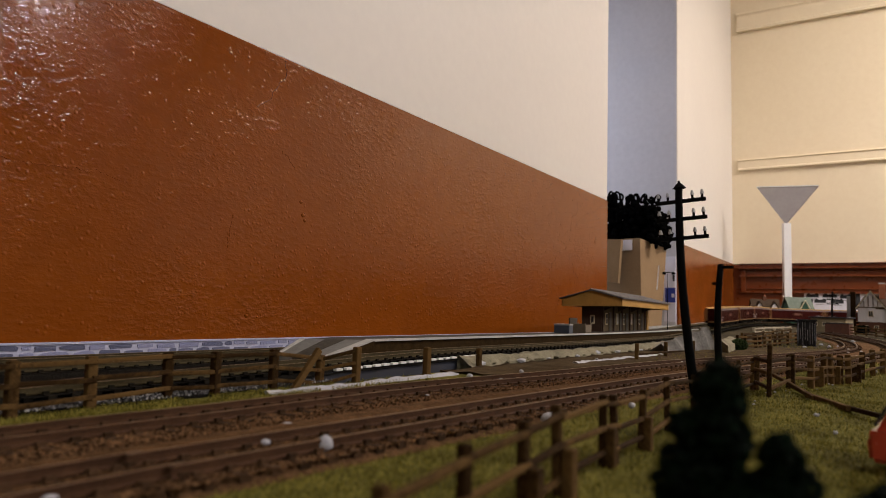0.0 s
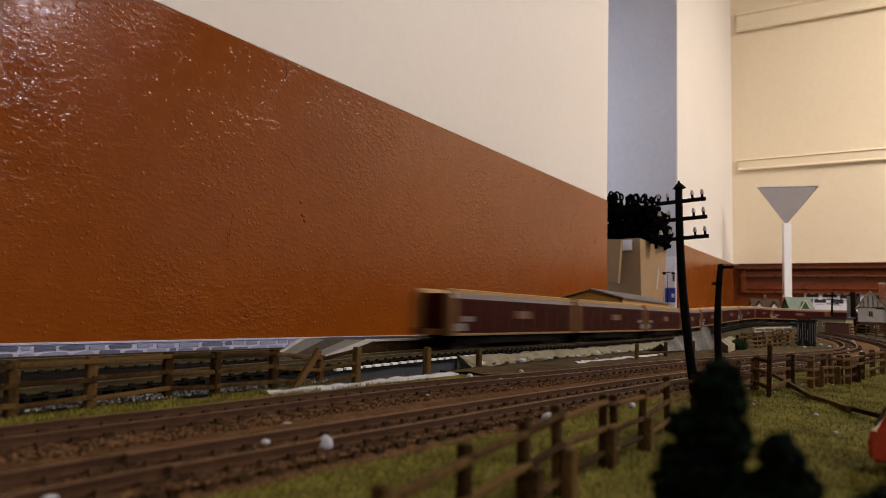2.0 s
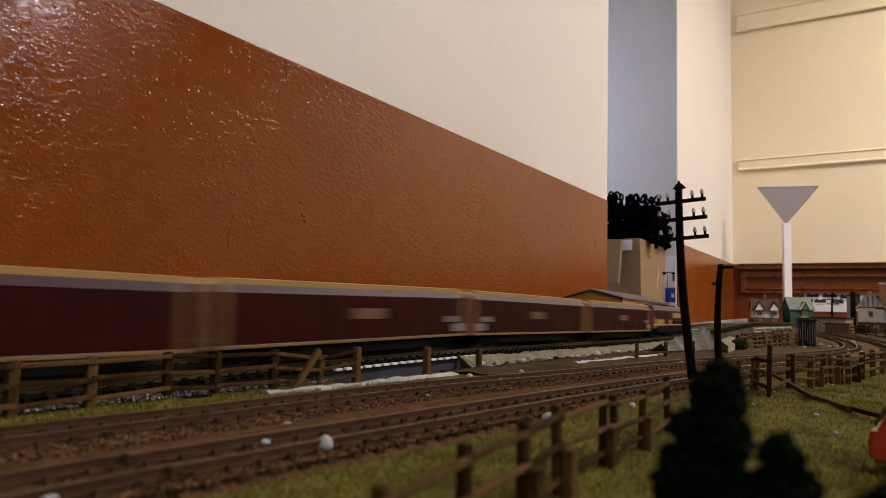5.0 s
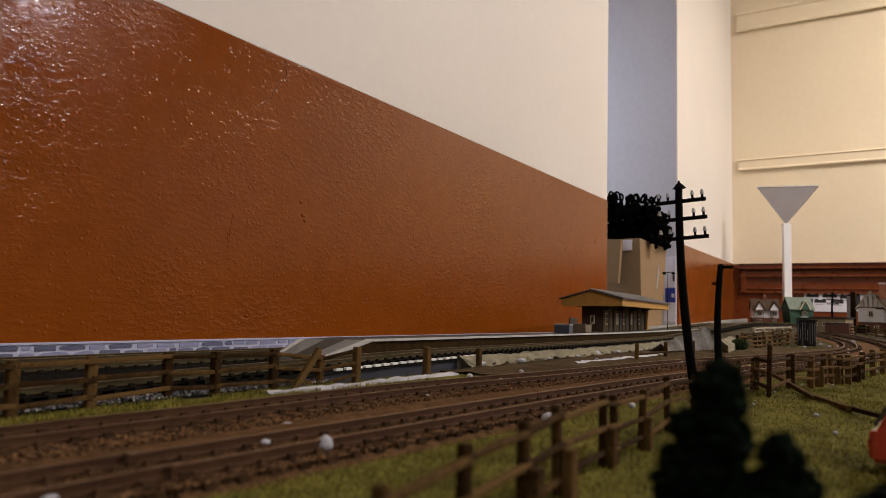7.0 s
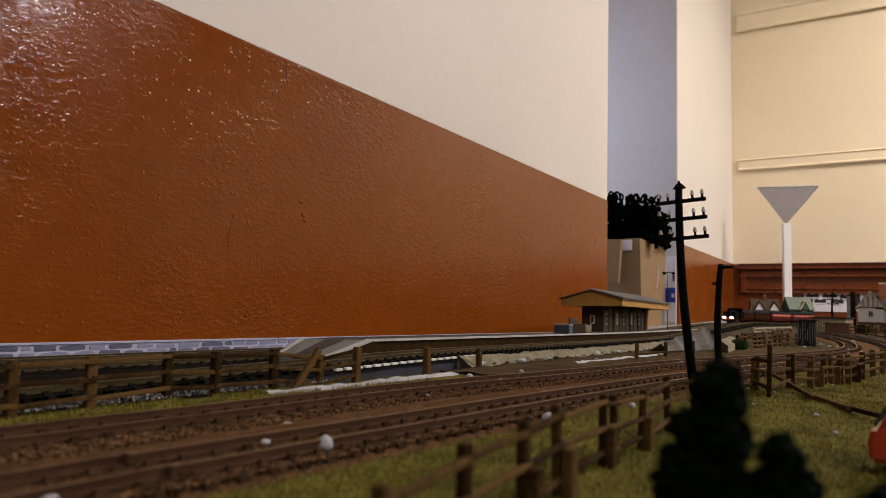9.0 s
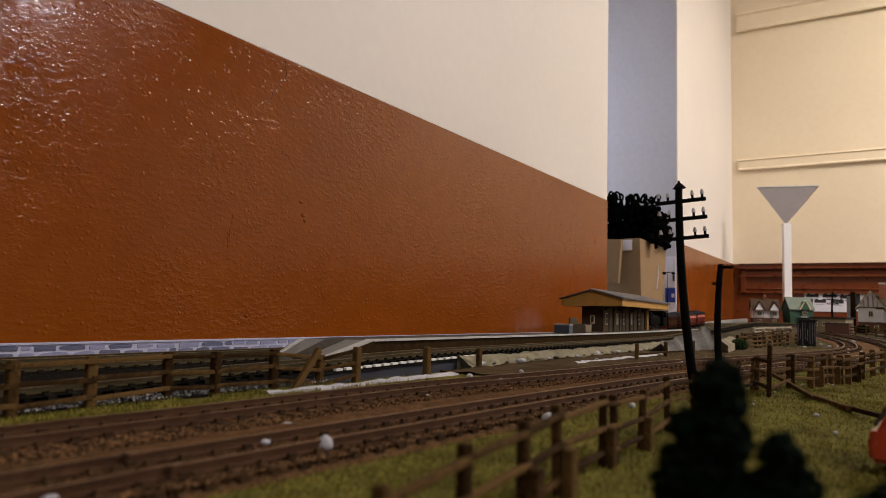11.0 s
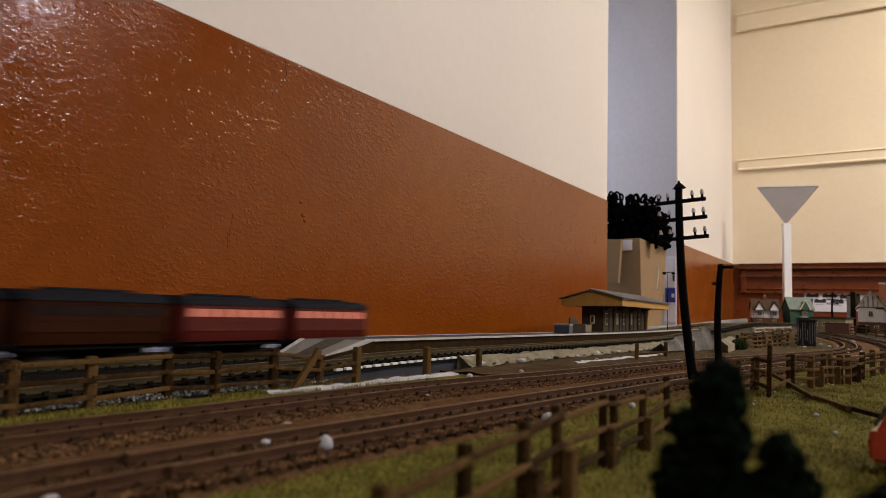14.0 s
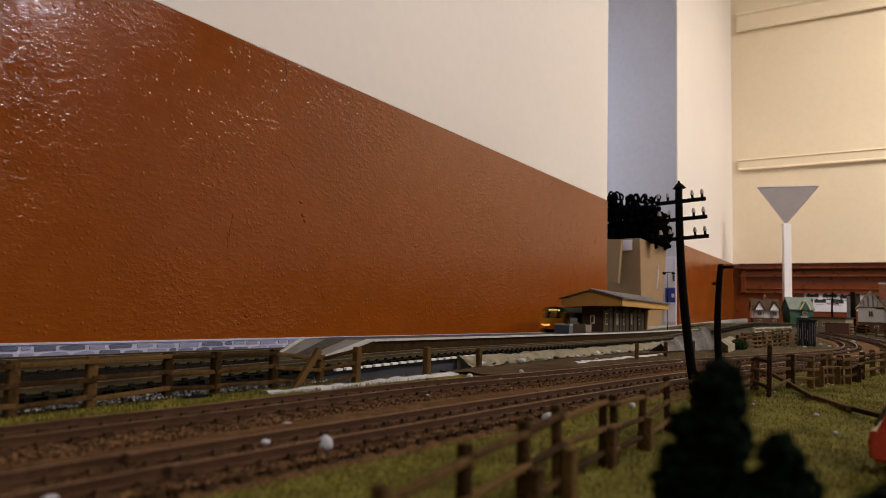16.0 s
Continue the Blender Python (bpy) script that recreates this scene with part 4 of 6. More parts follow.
lumpy_strip("foam_bank", [0.56 + i * 0.006 for i in range(38)], lambda x: 0.216 - 0.05 * (x - 0.56), lambda x: 0.224 - 0.05 * (x - 0.56), lambda x: -0.0012, lambda x: 0.0011, FOAM_WHITE, "white polystyrene strip beside the brown track", 0.0020, freq=120)
# almost black strip between the fence and the raised track
simple("cinder_strip", box(bm_new(), -0.3, 0.2555, -0.016, 0.2395, 0.2735, 0.0002, 0.0005), DARK_BALLAST, "almost black strip beside the raised track", "ground strip")
# dark blue-grey strip laid along the dip between the tracks
simple("blue_card_strip", box(bm_new(), 0.24, 0.2475, -0.016, 0.452, 0.2745, -0.0035, 0.001), DARK_NAVY, "dark blue-grey strip in the gap between tracks", "card")
simple("track_support", sweep(bm_new(), LINE_A, -0.3, 0.47, 0.02, [(-0.0165, -0.022), (-0.0165, -0.0012), (0.0165, -0.0012), (0.0165, -0.022)], closed=True), DARK_NAVY, "blue-grey strip raising the platform track", "support")
lumpy_strip("earth_bank", [0.405 + i * 0.008 for i in range(100)], lambda x: LINE_D.at(x).y + 0.023, lambda x: LINE_A.at(x).y - 0.034, lambda x: 0.0006, lambda x: 0.0002, EARTH, "bare brown earth between the tracks", 0.0013)
for i in range(36):
    x = 0.47 + i * 0.021 + random.uniform(-0.008, 0.008)
    y = LINE_A.at(x).y - 0.030 - 0.012 * smoothstep(0.6, 1.2, x) + random.uniform(-0.004, 0.006)
    bm = bm_new()
    bmesh.ops.create_icosphere(bm, subdivisions=1, radius=1)
    for v in bm.verts:
        v.co = Vector((v.co.x * random.uniform(0.7, 1.3), v.co.y * random.uniform(0.7, 1.2), v.co.z * random.uniform(0.5, 1.1)))
    r = random.uniform(0.0015, 0.0042)
    simple("rock", bm, BANK_KHAKI if i % 3 else FOAM_WHITE, "rough broken plaster rock on the bank", "rock", "bank rocks", at=Matrix.Translation((x, y, 0.001)) @ Matrix.Diagonal((r * 1.8, r, r * 0.7, 1)))
# white blocks stand in for the light caught along the sleeper ends
DASH_WHITE = mat("bright_light_dash", (0.80, 0.80, 0.78), (0.70, 0.70, 0.67), rough=0.5, scale=200)
for i in range(19):
    x = 0.318 + i * 0.0092
    simple("packing_piece", box(bm_new(), x, 0.2722, LINE_A.at(x).z - 0.0006, x + 0.0060, 0.2748, LINE_A.at(x).z + 0.0009, 0.0003), DASH_WHITE, "white block for the light along the track edge", "packing", "track packing")
# grey crumpled wing wall
bm = bm_new()
rows = []
for i in range(25):
    u = i / 24
    row = []
    for j in range(9):
        v = j / 8
        x, y = 0.845 + 0.16 * u, 0.2165 - 0.020 * u
        top = 0.010 + 0.020 * u
        fold = 0.004 * math.sin(u * 22) * (0.4 + v)
        row.append(bm.verts.new((x + fold * 0.5, y + fold + 0.012 * v, -0.002 + (top + 0.002) * v + noise.noise((u * 9, v * 5, 2.0)) * 0.0012)))
    row.append(bm.verts.new((0.845 + 0.16 * u, 0.2165 - 0.020 * u + 0.030, -0.002)))
    rows.append(row)
for a, b in zip(rows, rows[1:]):
    for j in range(9):
        bm.faces.new((a[j], b[j], b[j + 1], a[j + 1]))
bm.faces.new(rows[0][::-1])
bm.faces.new(rows[-1])
simple("wing_wall", bm, mat("grey_plaster_cloth", (0.07, 0.065, 0.055), (0.16, 0.15, 0.135), rough=0.9, scale=50, bump=0.0008, bump_scale=250), "grey crumpled plaster cloth bank", "bank", smooth=True)
lumpy_strip("foam_block", [0.91 + i * 0.01 for i in range(24)], lambda x: 0.166 + 0.10 * (x - 0.91), lambda x: 0.178 + 0.12 * (x - 0.91), lambda x: 0.009, lambda x: 0.0150, BANK_KHAKI, "rough pale plaster block behind the pole", 0.0014)


# ---- foliage ----
def foliage(name, label, category, lobes, count, size, material, at, stem=True):
    """A crown of many small ragged clumps, in lobes (centre, radii), on a short stem."""
    t = thing(name, label, category, "bushes", at=at)
    rng = random.Random(7)
    verts, faces = [], []
    for c, r in lobes:
        n = int(count * r[0] * r[2] / sum(q[1][0] * q[1][2] for q in lobes))
        for _ in range(n):
            d = Vector((rng.gauss(0, 1), rng.gauss(0, 1), rng.gauss(0, 1))).normalized() * rng.uniform(0.55, 1.08)
            p = Vector((c[0] + d.x * r[0], c[1] + d.y * r[1], c[2] + d.z * r[2]))
            if p.z < 0:
                continue
            s = size * rng.uniform(0.5, 1.3)
            a, b = Vector((rng.gauss(0, 1), rng.gauss(0, 1), rng.gauss(0, 1))).normalized(), Vector((rng.gauss(0, 1), rng.gauss(0, 1), rng.gauss(0, 1))).normalized()
            e = a.cross(b).normalized()
            k = len(verts)
            verts += [tuple(p + a * s), tuple(p + b * s), tuple(p - a * s * 0.8 + e * s * 0.4), tuple(p - b * s * 0.9 - e * s * 0.3), tuple(p + e * s * 0.9)]
            faces += [(k, k + 1, k + 4), (k + 1, k + 2, k + 4), (k + 2, k + 3, k + 4), (k + 3, k, k + 4), (k, k + 3, k + 2, k + 1)]
    me = bpy.data.meshes.new("crown")
    me.from_pydata(verts, [], faces)
    me.materials.append(material)
    crown = new("crown", me)
    crown.parent = t
    crown["kind"] = "stuff"
    if stem:
        part("stem", cyl(bm_new(), (0, 0, -0.001), (0, 0, lobes[0][0][2]), 0.0016, 0.0010, seg=8), FENCE_WOOD, t)
    return t


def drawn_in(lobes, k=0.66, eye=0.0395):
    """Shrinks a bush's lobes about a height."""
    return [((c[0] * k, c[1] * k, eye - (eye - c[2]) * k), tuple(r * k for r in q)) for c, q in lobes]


bush_at = Matrix.Translation((0.0917, 0.0178, -0.0005)) @ Matrix.Rotation(radians(11), 4, "Z")
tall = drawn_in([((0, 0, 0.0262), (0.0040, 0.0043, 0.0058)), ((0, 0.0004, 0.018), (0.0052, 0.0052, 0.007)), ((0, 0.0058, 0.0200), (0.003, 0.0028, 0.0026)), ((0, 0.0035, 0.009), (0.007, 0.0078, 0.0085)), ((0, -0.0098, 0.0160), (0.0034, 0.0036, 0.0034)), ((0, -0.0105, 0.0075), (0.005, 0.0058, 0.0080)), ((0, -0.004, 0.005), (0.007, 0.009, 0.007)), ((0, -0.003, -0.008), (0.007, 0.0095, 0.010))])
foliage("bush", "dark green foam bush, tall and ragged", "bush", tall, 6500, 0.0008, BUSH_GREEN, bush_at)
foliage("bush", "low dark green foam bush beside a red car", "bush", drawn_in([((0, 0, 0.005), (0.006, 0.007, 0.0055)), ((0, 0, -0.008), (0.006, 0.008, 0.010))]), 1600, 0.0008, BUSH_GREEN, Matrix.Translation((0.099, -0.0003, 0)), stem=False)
foliage("bush", "small green lineside bush", "bush", [((0, 0, 0.007), (0.012, 0.010, 0.008))], 900, 0.0016, mat("mid_green_foliage", (0.02, 0.035, 0.012), (0.05, 0.075, 0.025), rough=0.95, scale=90, spec=0.1, per_island=0.5), Matrix.Translation((1.02, 0.172, 0.0)), stem=False)
foliage("bush", "small dark shrub before the white house", "bush", [((0, 0, 0.009), (0.012, 0.014, 0.010))], 700, 0.0022, BUSH_GREEN, Matrix.Translation((1.93, 0.055, 0.018)), stem=False)

# ---- red car ----
car = thing("car", "red model saloon car parked on the grass", "car", at=Matrix.Translation((0.2300, -0.0235, -0.0005)) @ Matrix.Rotation(radians(262), 4, "Z"))
bm = bm_new()
prism(bm, [(-0.028, 0.003), (-0.0285, 0.0095), (-0.027, 0.0125), (0.010, 0.0116), (0.026, 0.0102), (0.0285, 0.0070), (0.0285, 0.003)], "y", -0.0110, 0.0110)
bmesh.ops.bevel(bm, geom=list(bm.edges), offset=0.0012, segments=2, affect="EDGES")
part("body", bm, CAR_RED, car)
bm = bm_new()
prism(bm, [(-0.0268, 0.0105), (-0.0225, 0.0188), (0.003, 0.0192), (0.013, 0.0110)], "y", -0.0095, 0.0095)
bmesh.ops.bevel(bm, geom=list(bm.edges), offset=0.0010, segments=2, affect="EDGES")
part("cabin", bm, CAR_RED, car)
GLASS_CAR = mat("dark_car_glass", (0.02, 0.022, 0.025), (0.03, 0.032, 0.035), rough=0.1, scale=30)
part("windscreen", prism(bm_new(), [(0.0125, 0.0118), (0.0045, 0.0178), (0.0052, 0.0182), (0.0132, 0.0121)], "y", -0.0078, 0.0078), GLASS_CAR, car)
for y in (-0.0097, 0.0097):
    part("side_window", prism(bm_new(), [(-0.0235, 0.0128), (-0.0205, 0.0175), (0.002, 0.0174), (0.009, 0.0118)], "y", y - 0.0002, y + 0.0002), GLASS_CAR, car)
for x in (-0.018, 0.018):
    for y in (-0.0103, 0.0103):
        wheel = part("wheel", cyl(bm_new(), (x, y - 0.0013, 0.0042), (x, y + 0.0013, 0.0042), 0.0042, seg=18), TYRE, car)
        part("rim", cyl(bm_new(), (x, y - 0.0015, 0.0042), (x, y + 0.0015, 0.0042), 0.0022, seg=14), TANK_GREY, wheel)
for y in (-0.0075, 0.0075):
    part("headlight", cyl(bm_new(), (0.028, y, 0.0078), (0.0292, y, 0.0078), 0.0016, seg=12), WINDOW_PALE, car)
part("rear_window", prism(bm_new(), [(-0.0266, 0.0125), (-0.0236, 0.0180), (-0.0242, 0.0183), (-0.0272, 0.0128)], "y", -0.0078, 0.0078), GLASS_CAR, car)
part("bumper", box(bm_new(), 0.0283, -0.0105, 0.0035, 0.0297, 0.0105, 0.0052, 0.0005), TANK_GREY, car)

# ---- lineside buildings ----
PALE_STREAK = mat("pale_iron_streak", (0.10, 0.10, 0.11), (0.34, 0.34, 0.36), rough=0.6, scale=260, contrast=(0.42, 0.58))
tank = thing("corrugated_hut", "dark grey corrugated iron hut by the track", "hut", at=Matrix.Translation((1.322, 0.1185, 0.001)) @ Matrix.Rotation(radians(12), 4, "Z"))
for side in range(4):
    bm = bm_new()
    n = 7
    for i in range(n):
        y = -0.0125 + 0.025 * (i + 0.5) / n
        cyl(bm, (-0.0113, y, 0.0), (-0.0113, y, 0.041), 0.0016, seg=8)
    box(bm, -0.0118, -0.0125, 0, -0.0108, 0.0125, 0.0415)
    w = part("wall", bm, TANK_GREY, tank)
    w.matrix_basis = Matrix.Rotation(radians(90 * side), 4, "Z")
    # thin pale strips of random length down each ridge
    bm = bm_new()
    for i in range(n):
        y = -0.0125 + 0.025 * (i + 0.5) / n
        z0 = random.uniform(0.001, 0.012)
        box(bm, -0.01325, y - 0.0005, z0, -0.01255, y + 0.0004, random.uniform(0.026, 0.039))
    streaks = part("worn_ridges", bm, PALE_STREAK, tank, "pale streaks along the ridges")
    streaks.matrix_basis = w.matrix_basis
part("roof", box(bm_new(), -0.0140, -0.0145, 0.0412, 0.0140, 0.0145, 0.0438, 0.0006), TANK_GREY, tank)


def house(at, label, wx, wy, wall_h, ridge_h, low, up, roof, gable_axis, timber, chimney):
    """A small pitched-roof house: brick below, painted above. Its front faces -x."""
    h = thing("house", label, "model house", "model houses", at=at)
    mid = wall_h * 0.42
    part("lower_wall", box(bm_new(), -wx / 2, -wy / 2, -0.004, wx / 2, wy / 2, mid), low, h)
    part("upper_wall", box(bm_new(), -wx / 2 - 0.002, -wy / 2 - 0.002, mid, wx / 2 + 0.002, wy / 2 + 0.002, wall_h), up, h)
    e = 0.007
    if gable_axis == "x":
        part("gable", prism(bm_new(), [(-wy / 2 - 0.002, wall_h), (wy / 2 + 0.002, wall_h), (0, ridge_h - 0.002)], "x", -wx / 2 - 0.002, wx / 2 + 0.002), up, h)
        for s in (-1, 1):
            part("roof_slope", prism(bm_new(), [(s * (wy / 2 + e), wall_h - 0.004), (0, ridge_h), (0, ridge_h + 0.003), (s * (wy / 2 + e + 0.001), wall_h - 0.001)], "x", -wx / 2 - e, wx / 2 + e), roof, h)
            part("bargeboard", prism(bm_new(), [(s * (wy / 2 + e), wall_h - 0.006), (0, ridge_h - 0.002), (0, ridge_h + 0.001), (s * (wy / 2 + e), wall_h - 0.002)], "x", -wx / 2 - e - 0.0015, -wx / 2 - e + 0.0005), timber, h)
    else:
        part("gable", prism(bm_new(), [(-wx / 2 - 0.002, wall_h), (wx / 2 + 0.002, wall_h), (0, ridge_h - 0.002)], "y", -wy / 2 - 0.002, wy / 2 + 0.002), up, h)
        for s in (-1, 1):
            part("roof_slope", prism(bm_new(), [(s * (wx / 2 + e), wall_h - 0.004), (0, ridge_h), (0, ridge_h + 0.003), (s * (wx / 2 + e + 0.001), wall_h - 0.001)], "y", -wy / 2 - e, wy / 2 + e), roof, h)
    if chimney:
        cx, cy = chimney
        stack = part("chimney", box(bm_new(), cx - 0.006, cy - 0.006, ridge_h - 0.02, cx + 0.006, cy + 0.006, ridge_h + 0.014, 0.0005), HOUSE_BRICK if wx < 0.1 else TERRACOTTA, h)
        part("chimney_pot", cyl(bm_new(), (cx, cy, ridge_h + 0.014), (cx, cy, ridge_h + 0.020), 0.003, seg=10), TERRACOTTA, stack)
    return h


def house_window(h, x, y0, y1, z0, z1, frame=None):
    f = part("window", box(bm_new(), x - 0.0016, y0, z0, x, y1, z1), frame or CREAM_TRIM, h)
    m = (y0 + y1) / 2
    for a, b in ((y0 + 0.0012, m - 0.0005), (m + 0.0005, y1 - 0.0012)):
        part("pane", box(bm_new(), x - 0.0022, a, z0 + 0.0012, x - 0.0012, b, z1 - 0.0012), DARK_DOOR, f)


cot = house(Matrix.Translation((2.94, 0.405, 0.030)) @ Matrix.Rotation(radians(18), 4, "Z"), "white and brick cottage with brown tiled roof and gables", 0.06, 0.088, 0.056, 0.092, HOUSE_BRICK, HOUSE_WHITE, ROOF_BROWN, "y", DARK_DOOR, (0.0, 0.0))
for y in (-0.028, 0.024):
    part("dormer_gable", prism(bm_new(), [(y - 0.016, 0.052), (y + 0.016, 0.052), (y, 0.080)], "x", -0.044, -0.010), HOUSE_WHITE, cot)
    for s in (-1, 1):
        part("dormer_roof", prism(bm_new(), [(y + s * 0.020, 0.050), (y, 0.082), (y, 0.086), (y + s * 0.021, 0.054)], "x", -0.047, -0.006), ROOF_BROWN, cot)
    house_window(cot, -0.0375, y - 0.008, y + 0.008, 0.032, 0.048)
    house_window(cot, -0.0355, y - 0.006, y + 0.006, 0.006, 0.018)
for y in (-0.044, -0.015, 0.012, 0.044):
    part("timber_stud", box(bm_new(), -0.0385, y - 0.001, 0.024, -0.0370, y + 0.001, 0.056), DARK_DOOR, cot)
grn = house(Matrix.Translation((2.96, 0.294, 0.033)) @ Matrix.Rotation(radians(30), 4, "Z"), "green painted house with grey-green roof and white dormer", 0.062, 0.080, 0.056, 0.098, HOUSE_GREEN, HOUSE_GREEN, ROOF_GREEN, "y", CREAM_TRIM, None)
part("dormer_gable", prism(bm_new(), [(-0.024, 0.054), (0.008, 0.054), (-0.008, 0.084)], "x", -0.046, -0.008), HOUSE_GREEN, grn)
for s in (-1, 1):
    part("dormer_bargeboard", prism(bm_new(), [(-0.008 + s * 0.019, 0.052), (-0.008, 0.086), (-0.008, 0.090), (-0.008 + s * 0.020, 0.056)], "x", -0.048, -0.044), CREAM_TRIM, grn)
house_window(grn, -0.0395, -0.016, 0.000, 0.034, 0.050)
part("porch_roof", box(bm_new(), -0.055, -0.036, 0.026, -0.037, 0.012, 0.029, 0.0004), WINDOW_PALE, grn)
part("porch_post", box(bm_new(), -0.054, -0.034, -0.002, -0.052, -0.032, 0.026), CREAM_TRIM, grn)
wht = house(Matrix.Translation((2.045, 0.0395, 0.020)), "white half-timbered gabled house with brick ground floor", 0.10, 0.050, 0.060, 0.100, HOUSE_BRICK, HOUSE_WHITE, ROOF_BROWN, "x", CREAM_TRIM, None)
for y in (-0.014, -0.005, 0.005, 0.014):
    top = 0.100 - 0.040 * abs(y) / 0.027 - 0.004
    part("timber_stud", box(bm_new(), -0.0535, y - 0.0008, 0.062, -0.0520, y + 0.0008, top), STATION_TAN, wht)
part("timber_rail", box(bm_new(), -0.0537, -0.027, 0.0595, -0.0520, 0.027, 0.0615), STATION_TAN, wht)
house_window(wht, -0.0520, -0.005, 0.005, 0.038, 0.052)
for y in (-0.016, 0.006):
    house_window(wht, -0.0500, y, y + 0.010, 0.006, 0.017)
part("wing_wall", box(bm_new(), -0.042, -0.125, -0.004, 0.045, -0.0255, 0.024), HOUSE_BRICK, wht)
part("wing_upper_wall", box(bm_new(), -0.044, -0.125, 0.0245, 0.047, -0.0275, 0.060), HOUSE_WHITE, wht)
part("wing_roof", prism(bm_new(), [(-0.052, 0.056), (0.0, 0.092), (0.0, 0.0955), (-0.053, 0.0595)], "y", -0.130, -0.010), ROOF_BROWN, wht)
part("wing_roof", prism(bm_new(), [(0.055, 0.056), (0.0, 0.092), (0.0, 0.0955), (0.056, 0.0595)], "y", -0.130, -0.010), ROOF_BROWN, wht)
part("wing_gable", prism(bm_new(), [(-0.044, 0.060), (0.047, 0.060), (0.0, 0.091)], "y", -0.125, -0.028), HOUSE_WHITE, wht)
house_window(wht, -0.0440, -0.050, -0.038, 0.036, 0.050)
house_window(wht, -0.0420, -0.052, -0.038, 0.006, 0.018)
stack = part("chimney", box(bm_new(), -0.02, -0.0300, 0.082, -0.008, -0.0180, 0.118, 0.0008), TERRACOTTA, wht, "terracotta chimney")
part("chimney_cap", box(bm_new(), -0.0215, -0.0315, 0.1182, -0.0065, -0.0165, 0.1215, 0.0006), HOUSE_WHITE, stack)
shed = thing("goods_shed", "long tan flat-roofed building with small windows", "model building", at=Matrix.Translation((1.93, 0.118, 0.017)) @ Matrix.Rotation(radians(-14), 4, "Z"))
part("wall", box(bm_new(), -0.028, -0.038, -0.004, 0.028, 0.038, 0.0345), mat("tan_rendered_wall", (0.22, 0.175, 0.095), (0.29, 0.235, 0.135), rough=0.85, scale=70), shed)
part("roof", box(bm_new(), -0.032, -0.042, 0.0345, 0.032, 0.042, 0.0375, 0.0006), PRINT_DARK, shed, "dark flat roof")
for y in (-0.031, -0.014, 0.004, 0.022):
    house_window(shed, -0.028, y, y + 0.008, 0.016, 0.025)
low = thing("brick_bin", "low dark brick coal bin", "model building", at=Matrix.Translation((1.855, 0.100, 0.0165)) @ Matrix.Rotation(radians(-20), 4, "Z"))
part("wall", box(bm_new(), -0.010, -0.026, -0.004, 0.010, 0.026, 0.022), HOUSE_BRICK, low)
part("coping", box(bm_new(), -0.0115, -0.0275, 0.022, 0.0115, 0.0275, 0.0245, 0.0004), PRINT_DARK, low)
for x, y, h in ((2.10, 0.080, 0.100), (2.14, 0.090, 0.090)):
    simple("timber_mast", box(bm_new(), -0.006, -0.006, -0.002, 0.006, 0.006, h, 0.001), FENCE_WOOD if h > 0.095 else PALE_CARD, "thick timber mast beside the white house", "mast", at=Matrix.Translation((x, y, 0.022)))

# ---- room things ----
sign = thing("triangle_stand", "grey triangular board on a white square post", "stand", at=Matrix.Translation((3.0, 0.332, 0)))
part("board", prism(bm_new(), [(0.102, 0.566), (-0.112, 0.556), (0.001, 0.4155)], "x", -0.014, 0.006), SIGN_GREY, sign, "grey triangular board with pale edge")
part("board_edge", prism(bm_new(), [(0.103, 0.566), (-0.113, 0.556), (-0.113, 0.5595), (0.103, 0.5695)], "x", -0.016, 0.007), PAINT_WHITE, sign)
part("post", box(bm_new(), -0.013, -0.0135, 0.024, 0.013, 0.0135, 0.420, 0.001, m=Matrix.Rotation(radians(24), 4, "Z")), PAINT_WHITE, sign)

carton = thing("cardboard_box", "large brown cardboard box with a white label", "box", at=Matrix.Translation((1.985, 0.597, 0.004)))
bm = bm_new()
# a box that widens upwards; its near edge at the origin
lowq = [(0.012, -0.004), (0.150, -0.020), (0.26, 0.150), (0.06, 0.21)]
topq = [(0.0, 0.0), (0.165, -0.031), (0.28, 0.165), (0.05, 0.24)]
lv = [bm.verts.new((x, y, 0)) for x, y in lowq]
tv = [bm.verts.new((x, y, 0.262 - 0.10 * max(0, x - 0.0) * (1 if y < 0 else 0.2))) for x, y in topq]
bm.faces.new(lv[::-1])
bm.faces.new(tv)
for i in range(4):
    bm.faces.new((lv[i], lv[(i + 1) % 4], tv[(i + 1) % 4], tv[i]))
bmesh.ops.recalc_face_normals(bm, faces=bm.faces)
part("box_body", bm, CARTON, carton)
part("flap", box(bm_new(), -0.030, 0.062, 0.128, -0.010, 0.155, 0.252, 0.002, m=Matrix.Rotation(radians(4), 4, "X")), CARTON, carton, "folded cardboard flap")
part("label", prism(bm_new(), [(0.022, 0.228), (0.078, 0.226), (0.078, 0.256), (0.022, 0.258)], "x", -0.0015, 0.004), LABEL_WHITE, carton, "white paper label")
part("label", prism(bm_new(), [(0.088, 0.120), (0.100, 0.160), (0.108, 0.190), (0.096, 0.150)], "y", -0.026, -0.0225), LABEL_WHITE, carton, "torn white label")
rng = random.Random(3)
bm = bm_new()
for i in range(620):
    u, v = rng.random(), rng.random()
    x = 2.02 + 0.14 * rng.random()
    yy = 0.552 + 0.218 * u
    top = 0.300 + 0.070 * smoothstep(0.546, 0.578, yy) + 0.022 * smoothstep(0.57, 0.72, yy) - 0.05 * (x - 2.02)
    zz = 0.245 + (top - 0.245) * v ** 0.7
    bmesh.ops.create_icosphere(bm, subdivisions=1, radius=rng.uniform(0.006, 0.013), matrix=Matrix.Translation((x, yy, zz)) @ Matrix.Rotation(rng.random() * 3, 4, "X"))
